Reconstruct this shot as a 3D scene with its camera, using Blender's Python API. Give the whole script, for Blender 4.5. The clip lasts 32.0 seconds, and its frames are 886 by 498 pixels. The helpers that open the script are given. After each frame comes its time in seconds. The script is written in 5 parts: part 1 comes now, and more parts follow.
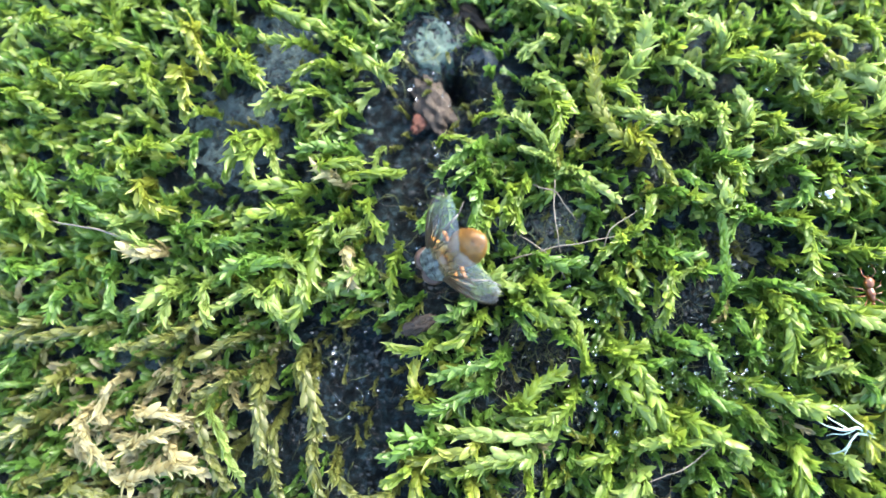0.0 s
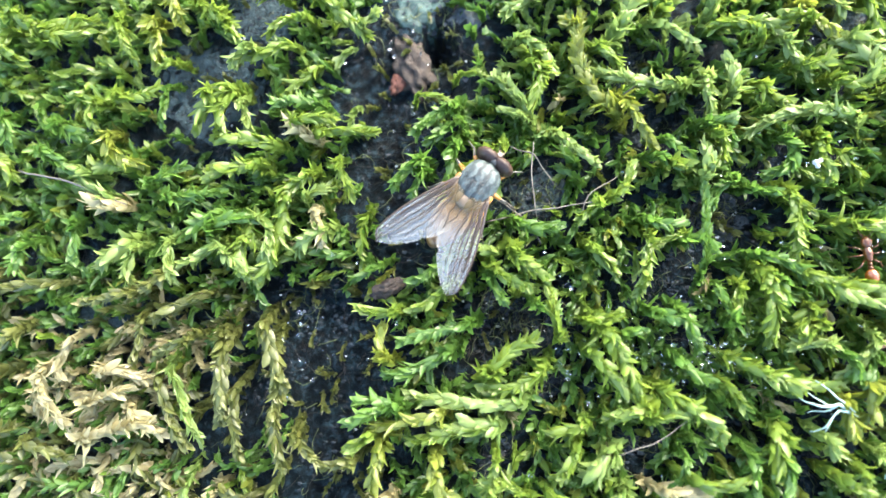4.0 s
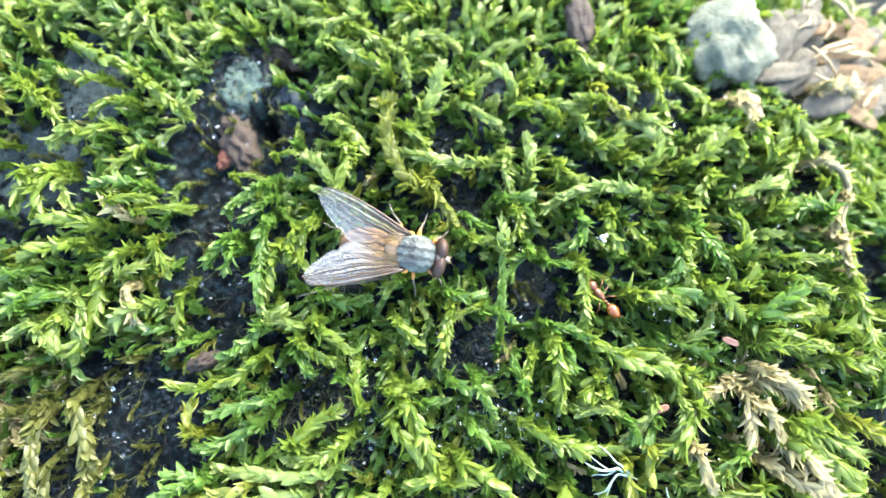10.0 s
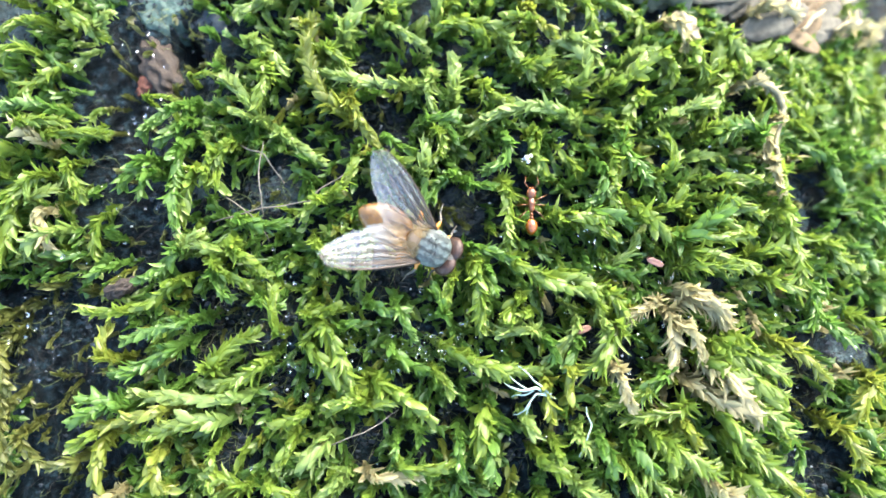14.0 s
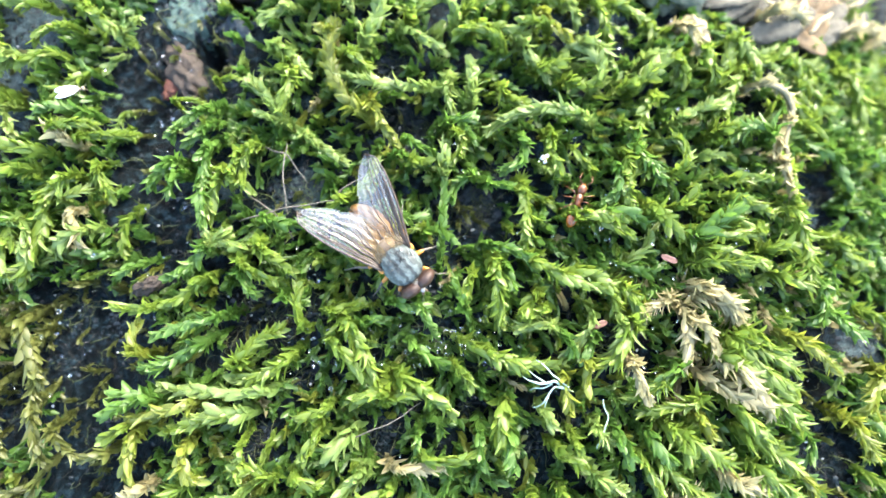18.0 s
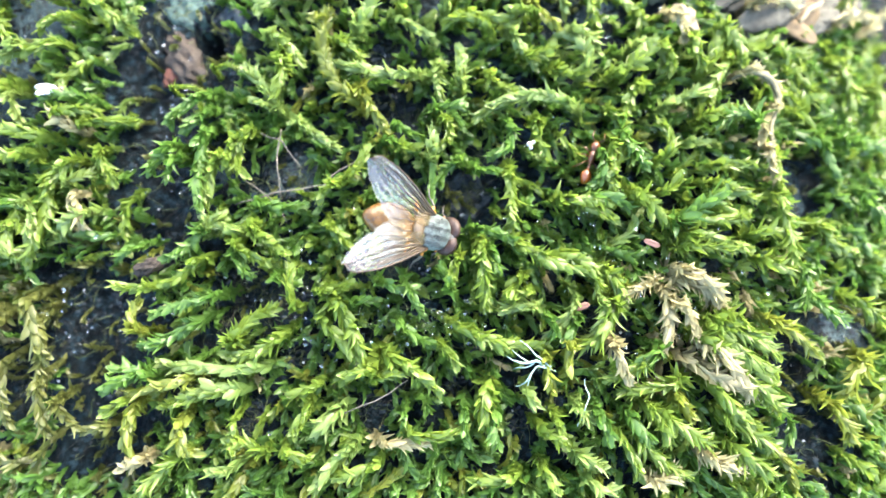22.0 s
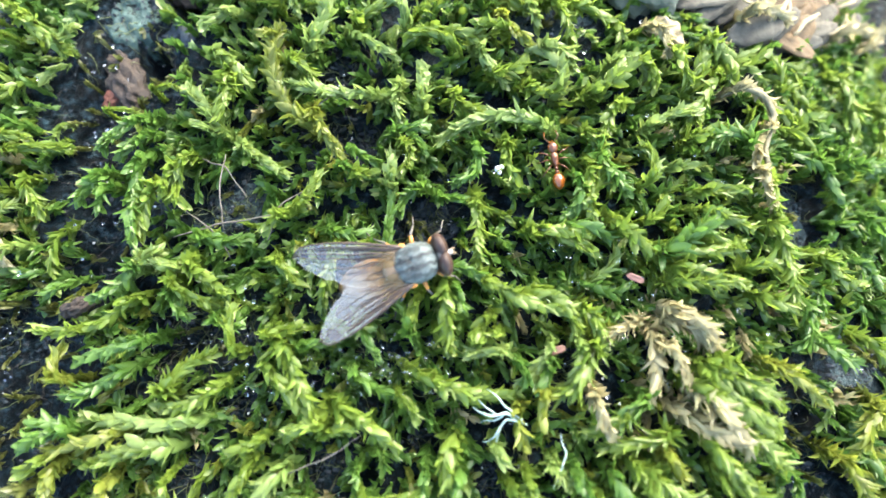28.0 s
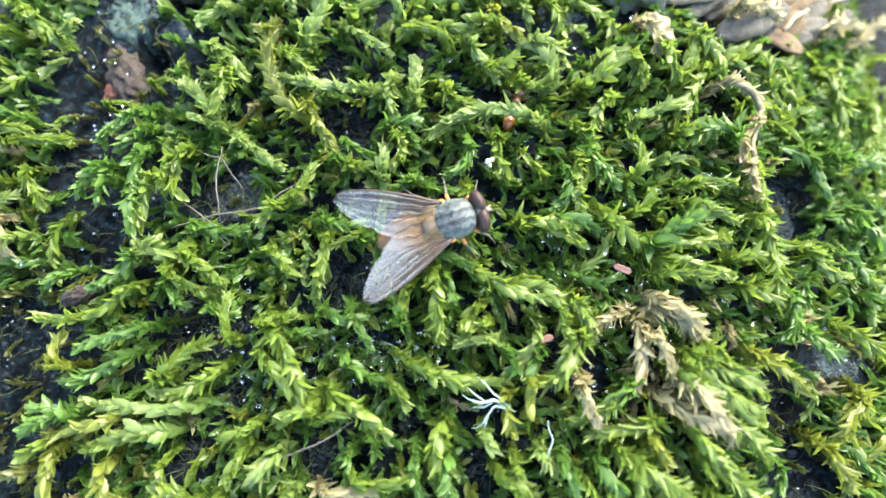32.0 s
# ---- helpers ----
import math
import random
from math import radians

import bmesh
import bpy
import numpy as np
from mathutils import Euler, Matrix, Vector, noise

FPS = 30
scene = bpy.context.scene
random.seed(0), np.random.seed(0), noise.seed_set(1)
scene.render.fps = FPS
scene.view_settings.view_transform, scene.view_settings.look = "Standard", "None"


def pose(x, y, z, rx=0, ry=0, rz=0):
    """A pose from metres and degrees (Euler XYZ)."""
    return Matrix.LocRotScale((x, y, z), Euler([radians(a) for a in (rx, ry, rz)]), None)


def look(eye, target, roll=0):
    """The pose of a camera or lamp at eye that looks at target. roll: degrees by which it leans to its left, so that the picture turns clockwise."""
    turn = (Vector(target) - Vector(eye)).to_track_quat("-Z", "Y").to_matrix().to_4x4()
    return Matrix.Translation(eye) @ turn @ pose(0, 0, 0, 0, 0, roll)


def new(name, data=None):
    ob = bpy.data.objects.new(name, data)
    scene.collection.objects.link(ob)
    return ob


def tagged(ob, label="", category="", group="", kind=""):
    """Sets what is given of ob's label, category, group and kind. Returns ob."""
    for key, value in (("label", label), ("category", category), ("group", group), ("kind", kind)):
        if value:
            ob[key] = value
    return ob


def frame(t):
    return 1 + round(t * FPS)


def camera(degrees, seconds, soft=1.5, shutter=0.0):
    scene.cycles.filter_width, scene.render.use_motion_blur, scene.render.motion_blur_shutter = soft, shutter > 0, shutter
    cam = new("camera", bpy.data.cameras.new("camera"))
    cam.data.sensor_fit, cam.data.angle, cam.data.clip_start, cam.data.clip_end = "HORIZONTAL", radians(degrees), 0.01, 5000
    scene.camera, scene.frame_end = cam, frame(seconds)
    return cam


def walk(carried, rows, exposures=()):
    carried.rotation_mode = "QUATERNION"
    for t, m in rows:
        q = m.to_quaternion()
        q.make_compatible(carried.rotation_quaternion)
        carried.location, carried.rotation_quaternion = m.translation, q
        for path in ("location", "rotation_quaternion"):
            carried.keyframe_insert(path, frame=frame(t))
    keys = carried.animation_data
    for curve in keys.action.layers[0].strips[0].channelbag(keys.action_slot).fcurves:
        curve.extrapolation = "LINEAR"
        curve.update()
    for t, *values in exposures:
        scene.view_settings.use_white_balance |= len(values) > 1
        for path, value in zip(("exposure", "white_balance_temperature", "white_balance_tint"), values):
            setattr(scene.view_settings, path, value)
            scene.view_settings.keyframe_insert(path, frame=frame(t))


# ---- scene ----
# A fly and an ant on a mossy bark surface, seen from about 4 cm above. Lengths in the build functions are millimetres.
MM = 0.001
cam = camera(73.0, 32.0)
cam.data.dof.use_dof = True
cam.data.dof.focus_distance = 0.0359
cam.data.dof.aperture_fstop = 22.0
PATH = [
    (0, pose(-0.012283, -0.001537, 0.036733, -0.226, 1.312, -0.687)),
    (0.5, pose(-0.011999, -0.002177, 0.036240, 0.317, 1.395, -0.746)),
    (1, pose(-0.011991, -0.002192, 0.036059, 0.558, 1.351, -0.005)),
    (1.5, pose(-0.012082, -0.002131, 0.035724, 0.673, 1.248, 1.087)),
    (2, pose(-0.012031, -0.001630, 0.036112, 0.920, 1.055, 1.168)),
    (2.5, pose(-0.012085, -0.001397, 0.036268, 1.335, 0.967, 0.870)),
    (4.5, pose(-0.008625, -0.004687, 0.035392, 0.121, 2.048, 1.063)),
    (5, pose(-0.006881, -0.003253, 0.035853, 0.809, 1.630, 0.837)),
    (5.5, pose(-0.006458, -0.002242, 0.036497, 1.093, 1.190, 0.581)),
    (6, pose(-0.004895, -0.002241, 0.036253, 1.384, 0.823, 0.516)),
    (6.5, pose(-0.002231, -0.001600, 0.035883, 1.597, 0.346, 0.291)),
    (7, pose(-0.001563, -0.001172, 0.036186, 1.651, -0.177, 0.256)),
    (7.5, pose(-0.001404, -0.000975, 0.036410, 1.840, -0.555, 0.185)),
    (8, pose(-0.000912, -0.001078, 0.036464, 1.959, -0.756, 0.217)),
    (8.5, pose(-0.000583, -0.000966, 0.036753, 1.977, -0.802, 0.203)),
    (9, pose(-0.000558, -0.001170, 0.036523, 1.992, -0.772, 0.212)),
    (9.5, pose(-0.000340, -0.001057, 0.036684, 2.026, -0.899, 0.198)),
    (10, pose(-0.000390, -0.000843, 0.037163, 2.297, -0.904, 0.193)),
    (10.5, pose(-0.000484, -0.000965, 0.036820, 2.142, -0.816, 0.137)),
    (11, pose(-0.000480, -0.001551, 0.036652, 2.440, -0.738, 0.097)),
    (11.5, pose(0.000788, -0.002524, 0.036353, 2.028, -0.565, -0.027)),
    (12, pose(0.001983, -0.003641, 0.036066, 1.108, -0.699, -0.171)),
    (12.5, pose(0.003395, -0.003925, 0.036087, 0.515, -0.901, -0.291)),
    (13, pose(0.004454, -0.004014, 0.036033, 0.198, -1.196, -0.256)),
    (13.5, pose(0.004261, -0.004331, 0.036199, 0.305, -1.146, -0.202)),
    (15.5, pose(0.004494, -0.003805, 0.036959, 0.146, -1.085, -0.171)),
    (16, pose(0.004220, -0.003637, 0.037258, 0.363, -1.004, -0.289)),
    (16.5, pose(0.004646, -0.003501, 0.037457, 0.529, -0.892, -0.309)),
    (17, pose(0.005089, -0.003553, 0.037421, 0.739, -0.879, -0.476)),
    (17.5, pose(0.005059, -0.003762, 0.037084, 0.656, -0.941, -0.515)),
    (18, pose(0.003201, -0.004655, 0.037402, 0.635, -0.923, -0.328)),
    (18.5, pose(0.002636, -0.005312, 0.036814, 0.133, -0.870, -0.158)),
    (19, pose(0.001532, -0.005435, 0.037775, -0.164, -0.370, 0.134)),
    (19.5, pose(0.003034, -0.004945, 0.038628, -0.261, -0.058, 0.056)),
    (20, pose(0.004096, -0.004862, 0.038728, -0.222, -0.114, -0.011)),
    (20.5, pose(0.004623, -0.004935, 0.038736, -0.132, 0.079, 0.030)),
    (21, pose(0.004555, -0.005079, 0.038728, 0.110, 0.124, 0.037)),
    (21.5, pose(0.004465, -0.005233, 0.038494, -0.022, 0.255, -0.016)),
    (22, pose(0.004797, -0.005266, 0.038511, -0.058, 0.337, -0.001)),
    (22.5, pose(0.004742, -0.005091, 0.038777, 0.139, 0.271, -0.086)),
    (23, pose(0.004751, -0.004683, 0.039230, 0.102, 0.274, -0.059)),
    (23.5, pose(0.004730, -0.004812, 0.039215, 0.257, 0.291, -0.062)),
    (24, pose(0.004388, -0.004892, 0.038552, -0.149, 0.284, -0.173)),
    (24.5, pose(0.004875, -0.004641, 0.037327, 0.152, 0.406, -0.486)),
    (25, pose(0.006451, -0.004967, 0.036492, 0.982, 0.425, -0.610)),
    (25.5, pose(0.006300, -0.004741, 0.035231, 1.413, 0.142, -0.373)),
    (26, pose(0.006869, -0.005008, 0.034383, 2.088, 0.384, -0.257)),
    (26.5, pose(0.007536, -0.004624, 0.034467, 2.091, 0.333, -0.184)),
    (28.5, pose(0.007303, -0.004764, 0.034556, 2.511, 0.806, -0.405)),
    (29, pose(0.007310, -0.005012, 0.034529, 2.384, 0.810, -0.430)),
    (29.5, pose(0.007301, -0.005401, 0.034345, 2.336, 0.923, -0.363)),
    (30, pose(0.007199, -0.005030, 0.034642, 2.148, 0.965, -0.341)),
    (30.5, pose(0.007483, -0.004938, 0.034949, 2.382, 0.993, -0.218)),
    (31, pose(0.007275, -0.004901, 0.034798, 2.230, 1.100, -0.284)),
    (31.5, pose(0.007759, -0.005375, 0.034784, 2.497, 1.179, -0.282)),
    (32, pose(0.008094, -0.005086, 0.035240, 2.193, 1.088, -0.150)),
]
LIGHTNESS = [(0, 2.60), (5, 2.60), (8, 2.66), (11, 2.66), (13, 2.61), (16, 2.55), (17, 2.46), (18, 2.64), (20, 2.69), (24, 2.71), (26, 2.42), (29, 2.44), (32, 2.37)]
walk(cam, PATH, LIGHTNESS)

# ---- sky and sun ----
world = bpy.data.worlds.new("sky")
scene.world = world
world.use_nodes = True
wn = world.node_tree
sky = wn.nodes.new("ShaderNodeTexSky")
sky.sky_type = "NISHITA"
sky.sun_disc = False
sky.sun_elevation = radians(32)
sky.sun_rotation = radians(33)
sky.dust_density = 2.2
sky.ozone_density = 0.8
wn.links.new(sky.outputs[0], wn.nodes["Background"].inputs[0])
wn.nodes["Background"].inputs[1].default_value = 0.265
sun_data = bpy.data.lights.new("sun", "SUN")
sun_data.energy = 1.25
sun_data.angle = radians(28)
sun_data.color = (1.0, 0.97, 0.9)
sun = new("sun", sun_data)
sun.matrix_basis = look((0.47, 0.72, 0.54), (0, 0, 0))


# ---- materials ----
class Mat:
    """A node material with a few short ways to add nodes."""

    def __init__(self, name):
        self.m = bpy.data.materials.new(name)
        self.m.use_nodes = True
        self.t = self.m.node_tree
        self.b = self.t.nodes["Principled BSDF"]
        self.out = self.t.nodes["Material Output"]

    def node(self, kind, **ins):
        n = self.t.nodes.new(kind)
        for k, v in ins.items():
            self.set(n, k.replace("_", " "), v)
        return n

    def set(self, n, key, v):
        s = n.inputs[key]
        if isinstance(v, bpy.types.NodeSocket):
            self.t.links.new(v, s)
        else:
            s.default_value = v

    def coords(self, per_mm=1.0):
        c = self.t.nodes.new("ShaderNodeTexCoord")
        m = self.t.nodes.new("ShaderNodeVectorMath")
        m.operation = "SCALE"
        m.inputs["Scale"].default_value = 1000.0 * per_mm
        self.t.links.new(c.outputs["Object"], m.inputs[0])
        return m.outputs[0]

    def noise(self, scale, detail=4.0, rough=0.6, per_mm=1.0):
        return self.node("ShaderNodeTexNoise", Vector=self.coords(per_mm), Scale=scale, Detail=detail, Roughness=rough).outputs["Fac"]

    def ramp(self, fac, *stops):
        n = self.t.nodes.new("ShaderNodeValToRGB")
        while len(n.color_ramp.elements) < len(stops):
            n.color_ramp.elements.new(0.5)
        for e, (p, c) in zip(n.color_ramp.elements, stops):
            e.position = p
            e.color = (*c, 1.0) if len(c) == 3 else c
        self.t.links.new(fac, n.inputs[0])
        return n.outputs[0]

    def math(self, op, a, b=0.5):
        n = self.t.nodes.new("ShaderNodeMath")
        n.operation = op
        for s, v in zip(n.inputs, (a, b)):
            if isinstance(v, bpy.types.NodeSocket):
                self.t.links.new(v, s)
            else:
                s.default_value = v
        return n.outputs[0]

    def mix(self, fac, a, b, mode="MIX"):
        n = self.t.nodes.new("ShaderNodeMix")
        n.data_type, n.blend_type = "RGBA", mode
        for s, v in ((n.inputs[0], fac), (n.inputs[6], a), (n.inputs[7], b)):
            if isinstance(v, bpy.types.NodeSocket):
                self.t.links.new(v, s)
            else:
                s.default_value = v if isinstance(v, float) else (*v, 1.0)
        return n.outputs[2]

    def bump(self, height, mm, strength=1.0):
        n = self.node("ShaderNodeBump", Height=height, Strength=strength, Distance=mm * MM)
        self.t.links.new(n.outputs[0], self.b.inputs["Normal"])
        return n.outputs[0]

    def attr(self, name):
        n = self.t.nodes.new("ShaderNodeAttribute")
        n.attribute_name = name
        return n.outputs["Fac"]

    def put(self, **ins):
        for k, v in ins.items():
            if isinstance(v, tuple) and len(v) == 3:
                v = (*v, 1.0)
            self.set(self.b, k.replace("_", " "), v)
        return self


def translucent(M, colour, share):
    """Lets part of the light through, as thin leaves and wings do."""
    tr = M.node("ShaderNodeBsdfTranslucent", Color=colour)
    mx = M.node("ShaderNodeMixShader", Fac=share)
    M.t.links.new(M.b.outputs[0], mx.inputs[1])
    M.t.links.new(tr.outputs[0], mx.inputs[2])
    M.t.links.new(mx.outputs[0], M.out.inputs[0])


def leaf_material(name, young, old):
    """Moss leaf: older leaves low on the stem are darker; each leaf differs a little; wet gloss."""
    M = Mat(name)
    ob = M.t.nodes.new("ShaderNodeObjectInfo").outputs["Random"]
    isl = M.t.nodes.new("ShaderNodeNewGeometry").outputs["Random Per Island"]
    rnd = M.math("FRACT", M.math("ADD", ob, isl))
    patch = M.node("ShaderNodeTexNoise", Scale=260.0, Detail=2.0).outputs["Fac"]
    geo = M.t.nodes.new("ShaderNodeNewGeometry").outputs["Position"]
    patch_node = patch.node
    M.t.links.new(geo, patch_node.inputs["Vector"])
    age_shade = M.math("ADD", M.attr("age_shade"), M.math("MULTIPLY", M.math("SUBTRACT", rnd, 0.5), 0.22))
    age_shade = M.math("ADD", age_shade, M.math("MULTIPLY", M.math("SUBTRACT", patch, 0.5), 0.6))
    mid = tuple(0.55 * a + 0.45 * b for a, b in zip(old, young))
    col = M.ramp(age_shade, (0.0, old), (0.45, mid), (0.95, young))
    grain = M.noise(6.0, 3.0)
    col = M.mix(M.math("MULTIPLY", grain, 0.35), col, tuple(0.45 * c for c in old))
    M.put(Base_Color=col, Roughness=M.ramp(grain, (0.2, (0.3,) * 3), (0.8, (0.55,) * 3)), Specular_IOR_Level=0.55, Coat_Weight=0.32, Coat_Roughness=0.25)
    M.bump(grain, 0.05, 0.6)
    translucent(M, M.mix(0.35, col, young), 0.57)
    return M.m


MOSS = {
    "y": leaf_material("moss_yellow_green", (0.213, 0.305, 0.042), (0.12, 0.205, 0.026)),
    "g": leaf_material("moss_green", (0.143, 0.268, 0.042), (0.06, 0.145, 0.023)),
    "p": leaf_material("moss_pale", (0.27, 0.355, 0.095), (0.16, 0.275, 0.052)),
    "o": leaf_material("moss_olive", (0.25, 0.30, 0.040), (0.125, 0.155, 0.024)),
    "t": leaf_material("moss_dry", (0.47, 0.43, 0.23), (0.26, 0.225, 0.10)),
    "d": leaf_material("moss_dull_olive", (0.17, 0.19, 0.045), (0.06, 0.075, 0.02)),
}
TONES = "ygpotd"


def plain(name, dark, light, scale=2.0, rough=0.6, bump=0.05, **more):
    M = Mat(name)
    n = M.noise(scale, 6.0, 0.65)
    big = M.noise(scale * 0.22, 3.0)
    M.put(Base_Color=M.mix(M.math("MULTIPLY", big, 0.5), M.ramp(n, (0.3, dark), (0.7, light)), dark), Roughness=rough, **more)
    M.bump(n, bump)
    return M.m


def bark_material():
    M = Mat("wet_dark_bark")
    n = M.noise(1.6, 8.0, 0.72)
    big = M.noise(0.12, 4.0, 0.6)
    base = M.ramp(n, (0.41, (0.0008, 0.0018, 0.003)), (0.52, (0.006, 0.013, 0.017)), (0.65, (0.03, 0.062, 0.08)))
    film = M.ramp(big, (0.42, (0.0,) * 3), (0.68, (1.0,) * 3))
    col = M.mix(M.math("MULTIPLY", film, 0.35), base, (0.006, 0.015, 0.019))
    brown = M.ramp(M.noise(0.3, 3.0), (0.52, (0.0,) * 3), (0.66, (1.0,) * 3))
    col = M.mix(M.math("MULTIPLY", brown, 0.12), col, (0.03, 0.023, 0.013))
    M.put(Base_Color=col, Roughness=M.ramp(n, (0.3, (0.3,) * 3), (0.75, (0.6,) * 3)), Specular_IOR_Level=0.16)
    M.bump(n, 0.9)
    return M.m


BARK = bark_material()
STEM = plain("moss_stem", (0.05, 0.06, 0.015), (0.16, 0.17, 0.04), 4.0, 0.5)


# ---- shape of the ground ----
def surf(x, y):
    """Height of the moss tops over the sheet."""
    x, y = np.clip(x, -44, 40), np.clip(y, -26, 20)
    return -0.32 + 0.004 * x - 0.142 * y - 0.00054 * x * x - 0.0026 * x * y - 0.0012 * y * y - 0.017 * np.maximum(0, x - 20) ** 2


PITS = (  # bare places: x, y, half length, half width, turn, depth, how bare
    (-13.8, 7.6, 5.2, 3.9, 20, 0.6, 1.0),
    (-14.0, 0.4, 2.6, 6.2, 12, 0.9, 1.0),
    (-18.2, -10.8, 5.4, 4.6, 0, 0.6, 1.0),
    (1.0, 4.6, 3.2, 1.3, 0, 1.2, 0.9),
    (5.6, -2.0, 2.6, 2.6, 0, 1.3, 0.9),
    (1.8, -5.6, 2.0, 2.0, 0, 0.6, 0.8),
    (-11.0, 0.8, 3.0, 2.4, 0, 0.2, 0.7),
    (-8.5, -7.5, 2.2, 1.6, 20, 0.7, 0.85),
    (-7.2, -9.0, 3.0, 1.3, 20, 0.9, 0.85),
    (13.2, 11.5, 3.4, 1.8, 0, 0.4, 0.8),
    (-27.0, 6.0, 5.0, 5.0, 0, 0.3, 0.75),
    (-24.0, 12.0, 3.0, 5.0, 0, 0.3, 0.7),
    (25.4, 5.5, 1.2, 1.1, 0, 1.8, 0.95),
    (29.5, -1.0, 1.8, 3.6, 10, 1.2, 0.8),
    (-20.0, -7.5, 3.5, 1.6, 0, 0.8, 0.8),
    (-12.0, 9.2, 0.8, 1.2, 20, 5.0, 1.0),
    (-13.2, 12.4, 2.4, 3.0, 0, 0.1, 1.0),
    (27.2, -13.2, 1.6, 2.6, 0, 1.8, 0.95),
    (32.4, -10.2, 2.6, 2.4, 0, 0.6, 0.9),
    (-10.6, 13.8, 1.9, 0.7, -50, 4.2, 1.0),
    (29.0, 14.8, 7.5, 4.0, 8, 0.1, 1.0),
    (12.8, -10.6, 2.0, 1.3, 0, 1.2, 0.8),
    (-17.6, -16.5, 3.4, 4.6, 10, 1.0, 0.9),
    (-24.5, -14.0, 2.6, 4.2, -15, 1.0, 0.75),
    (28.2, -17.5, 2.0, 3.4, 8, 1.2, 0.9),
    (-5.8, -0.3, 2.4, 1.5, 0, 0.2, 0.9),
    (-6.3, -7.8, 1.7, 1.3, 0, 0.7, 0.85),
    (5.6, -14.1, 1.6, 1.1, 0, 0.7, 0.85),
    (9.7, -16.1, 1.4, 1.2, 0, 0.7, 0.85),
    (7.7, 0.7, 1.0, 0.8, 0, 0.7, 0.85),
    (6.5, -1.3, 1.7, 1.1, 0, 0.7, 0.85),
    (1.8, 3.5, 1.5, 1.2, 0, 0.7, 0.85),
    (0.6, 8.4, 1.1, 1.2, 0, 0.7, 0.85),
    (15.2, -10.5, 0.9, 1.4, 0, 0.7, 0.85),
    (-4.6, -12.0, 1.1, 0.9, 0, 0.7, 0.85),
    (-8.0, -16.2, 1.2, 1.4, 0, 0.7, 0.85),
    (-0.1, -15.6, 1.2, 1.1, 0, 0.7, 0.85),
)


def bare(x, y):
    """How bare the bark is at a place, 0 to 1, and how deep the pit."""
    b = d = 0.0
    for px, py, a, c, turn, depth, share in PITS:
        ca, sa = math.cos(radians(turn)), math.sin(radians(turn))
        u, v = (ca * (x - px) + sa * (y - py)) / a, (-sa * (x - px) + ca * (y - py)) / c
        g = math.exp(-((u * u + v * v) ** 1.5))
        b, d = max(b, g * share), d + g * depth
    return b, d


def ground_z(x, y):
    n = 0.55 * noise.noise((x * 0.16, y * 0.16, 3.1)) + 0.4 * noise.noise((x * 0.55, y * 0.55, 7.7)) + 0.3 * noise.noise((x * 1.7, y * 1.7, 1.3)) + 0.12 * noise.noise((x * 4.1, y * 4.1, 5.3))
    return float(surf(x, y)) - 2.0 + n - bare(x, y)[1]


def mesh_of(name, verts, faces, mats, smooth=True, index=None, age_shade=None):
    me = bpy.data.meshes.new(name)
    me.from_pydata([tuple(v) for v in np.asarray(verts, float) * MM], [], [tuple(f) for f in faces])
    for m in mats if isinstance(mats, (list, tuple)) else [mats]:
        me.materials.append(m)
    if smooth:
        me.polygons.foreach_set("use_smooth", np.ones(len(me.polygons), bool))
    if index is not None:
        me.polygons.foreach_set("material_index", np.asarray(index, np.int32))
    if age_shade is not None:
        me.attributes.new("age_shade", "FLOAT", "POINT").data.foreach_set("value", np.asarray(age_shade, np.float32))
    me.update()
    return me


def part(name, me, parent, label="", m=None):
    """Links a mesh as one part under a thing or a part."""
    ob = new(name, me)
    ob.parent = parent
    if m is not None:
        ob.matrix_basis = m
    if label:
        tagged(ob, label)
    return ob


def thing(name, label, category, group="", m=None, data=None, kind=""):
    ob = tagged(new(name, data), label, category, group, kind)
    if m is not None:
        ob.matrix_basis = m
    return ob


def at_mm(x, y, z, rx=0, ry=0, rz=0):
    return pose(x * MM, y * MM, z * MM, rx, ry, rz)


def tube(path, radii, sides=6):
    """Vertices and faces of a round tube along a path, in millimetres."""
    path = np.asarray(path, float)
    radii = np.broadcast_to(radii, (len(path),))
    d = np.gradient(path, axis=0)
    d /= np.linalg.norm(d, axis=1)[:, None] + 1e-12
    ref = np.array([0.0, 0.0, 1.0]) if abs(d[:, 2]).mean() < 0.8 else np.array([1.0, 0.0, 0.0])
    s = np.cross(d, ref)
    s /= np.linalg.norm(s, axis=1)[:, None] + 1e-12
    u = np.cross(s, d)
    a = np.arange(sides) * 2 * np.pi / sides
    ring = path[:, None] + radii[:, None, None] * (np.cos(a)[None, :, None] * s[:, None] + np.sin(a)[None, :, None] * u[:, None])
    v = ring.reshape(-1, 3)
    f = [(i * sides + k, i * sides + (k + 1) % sides, (i + 1) * sides + (k + 1) % sides, (i + 1) * sides + k) for i in range(len(path) - 1) for k in range(sides)]
    f += [tuple(range(sides))[::-1], tuple(range((len(path) - 1) * sides, len(path) * sides))]
    return v, f


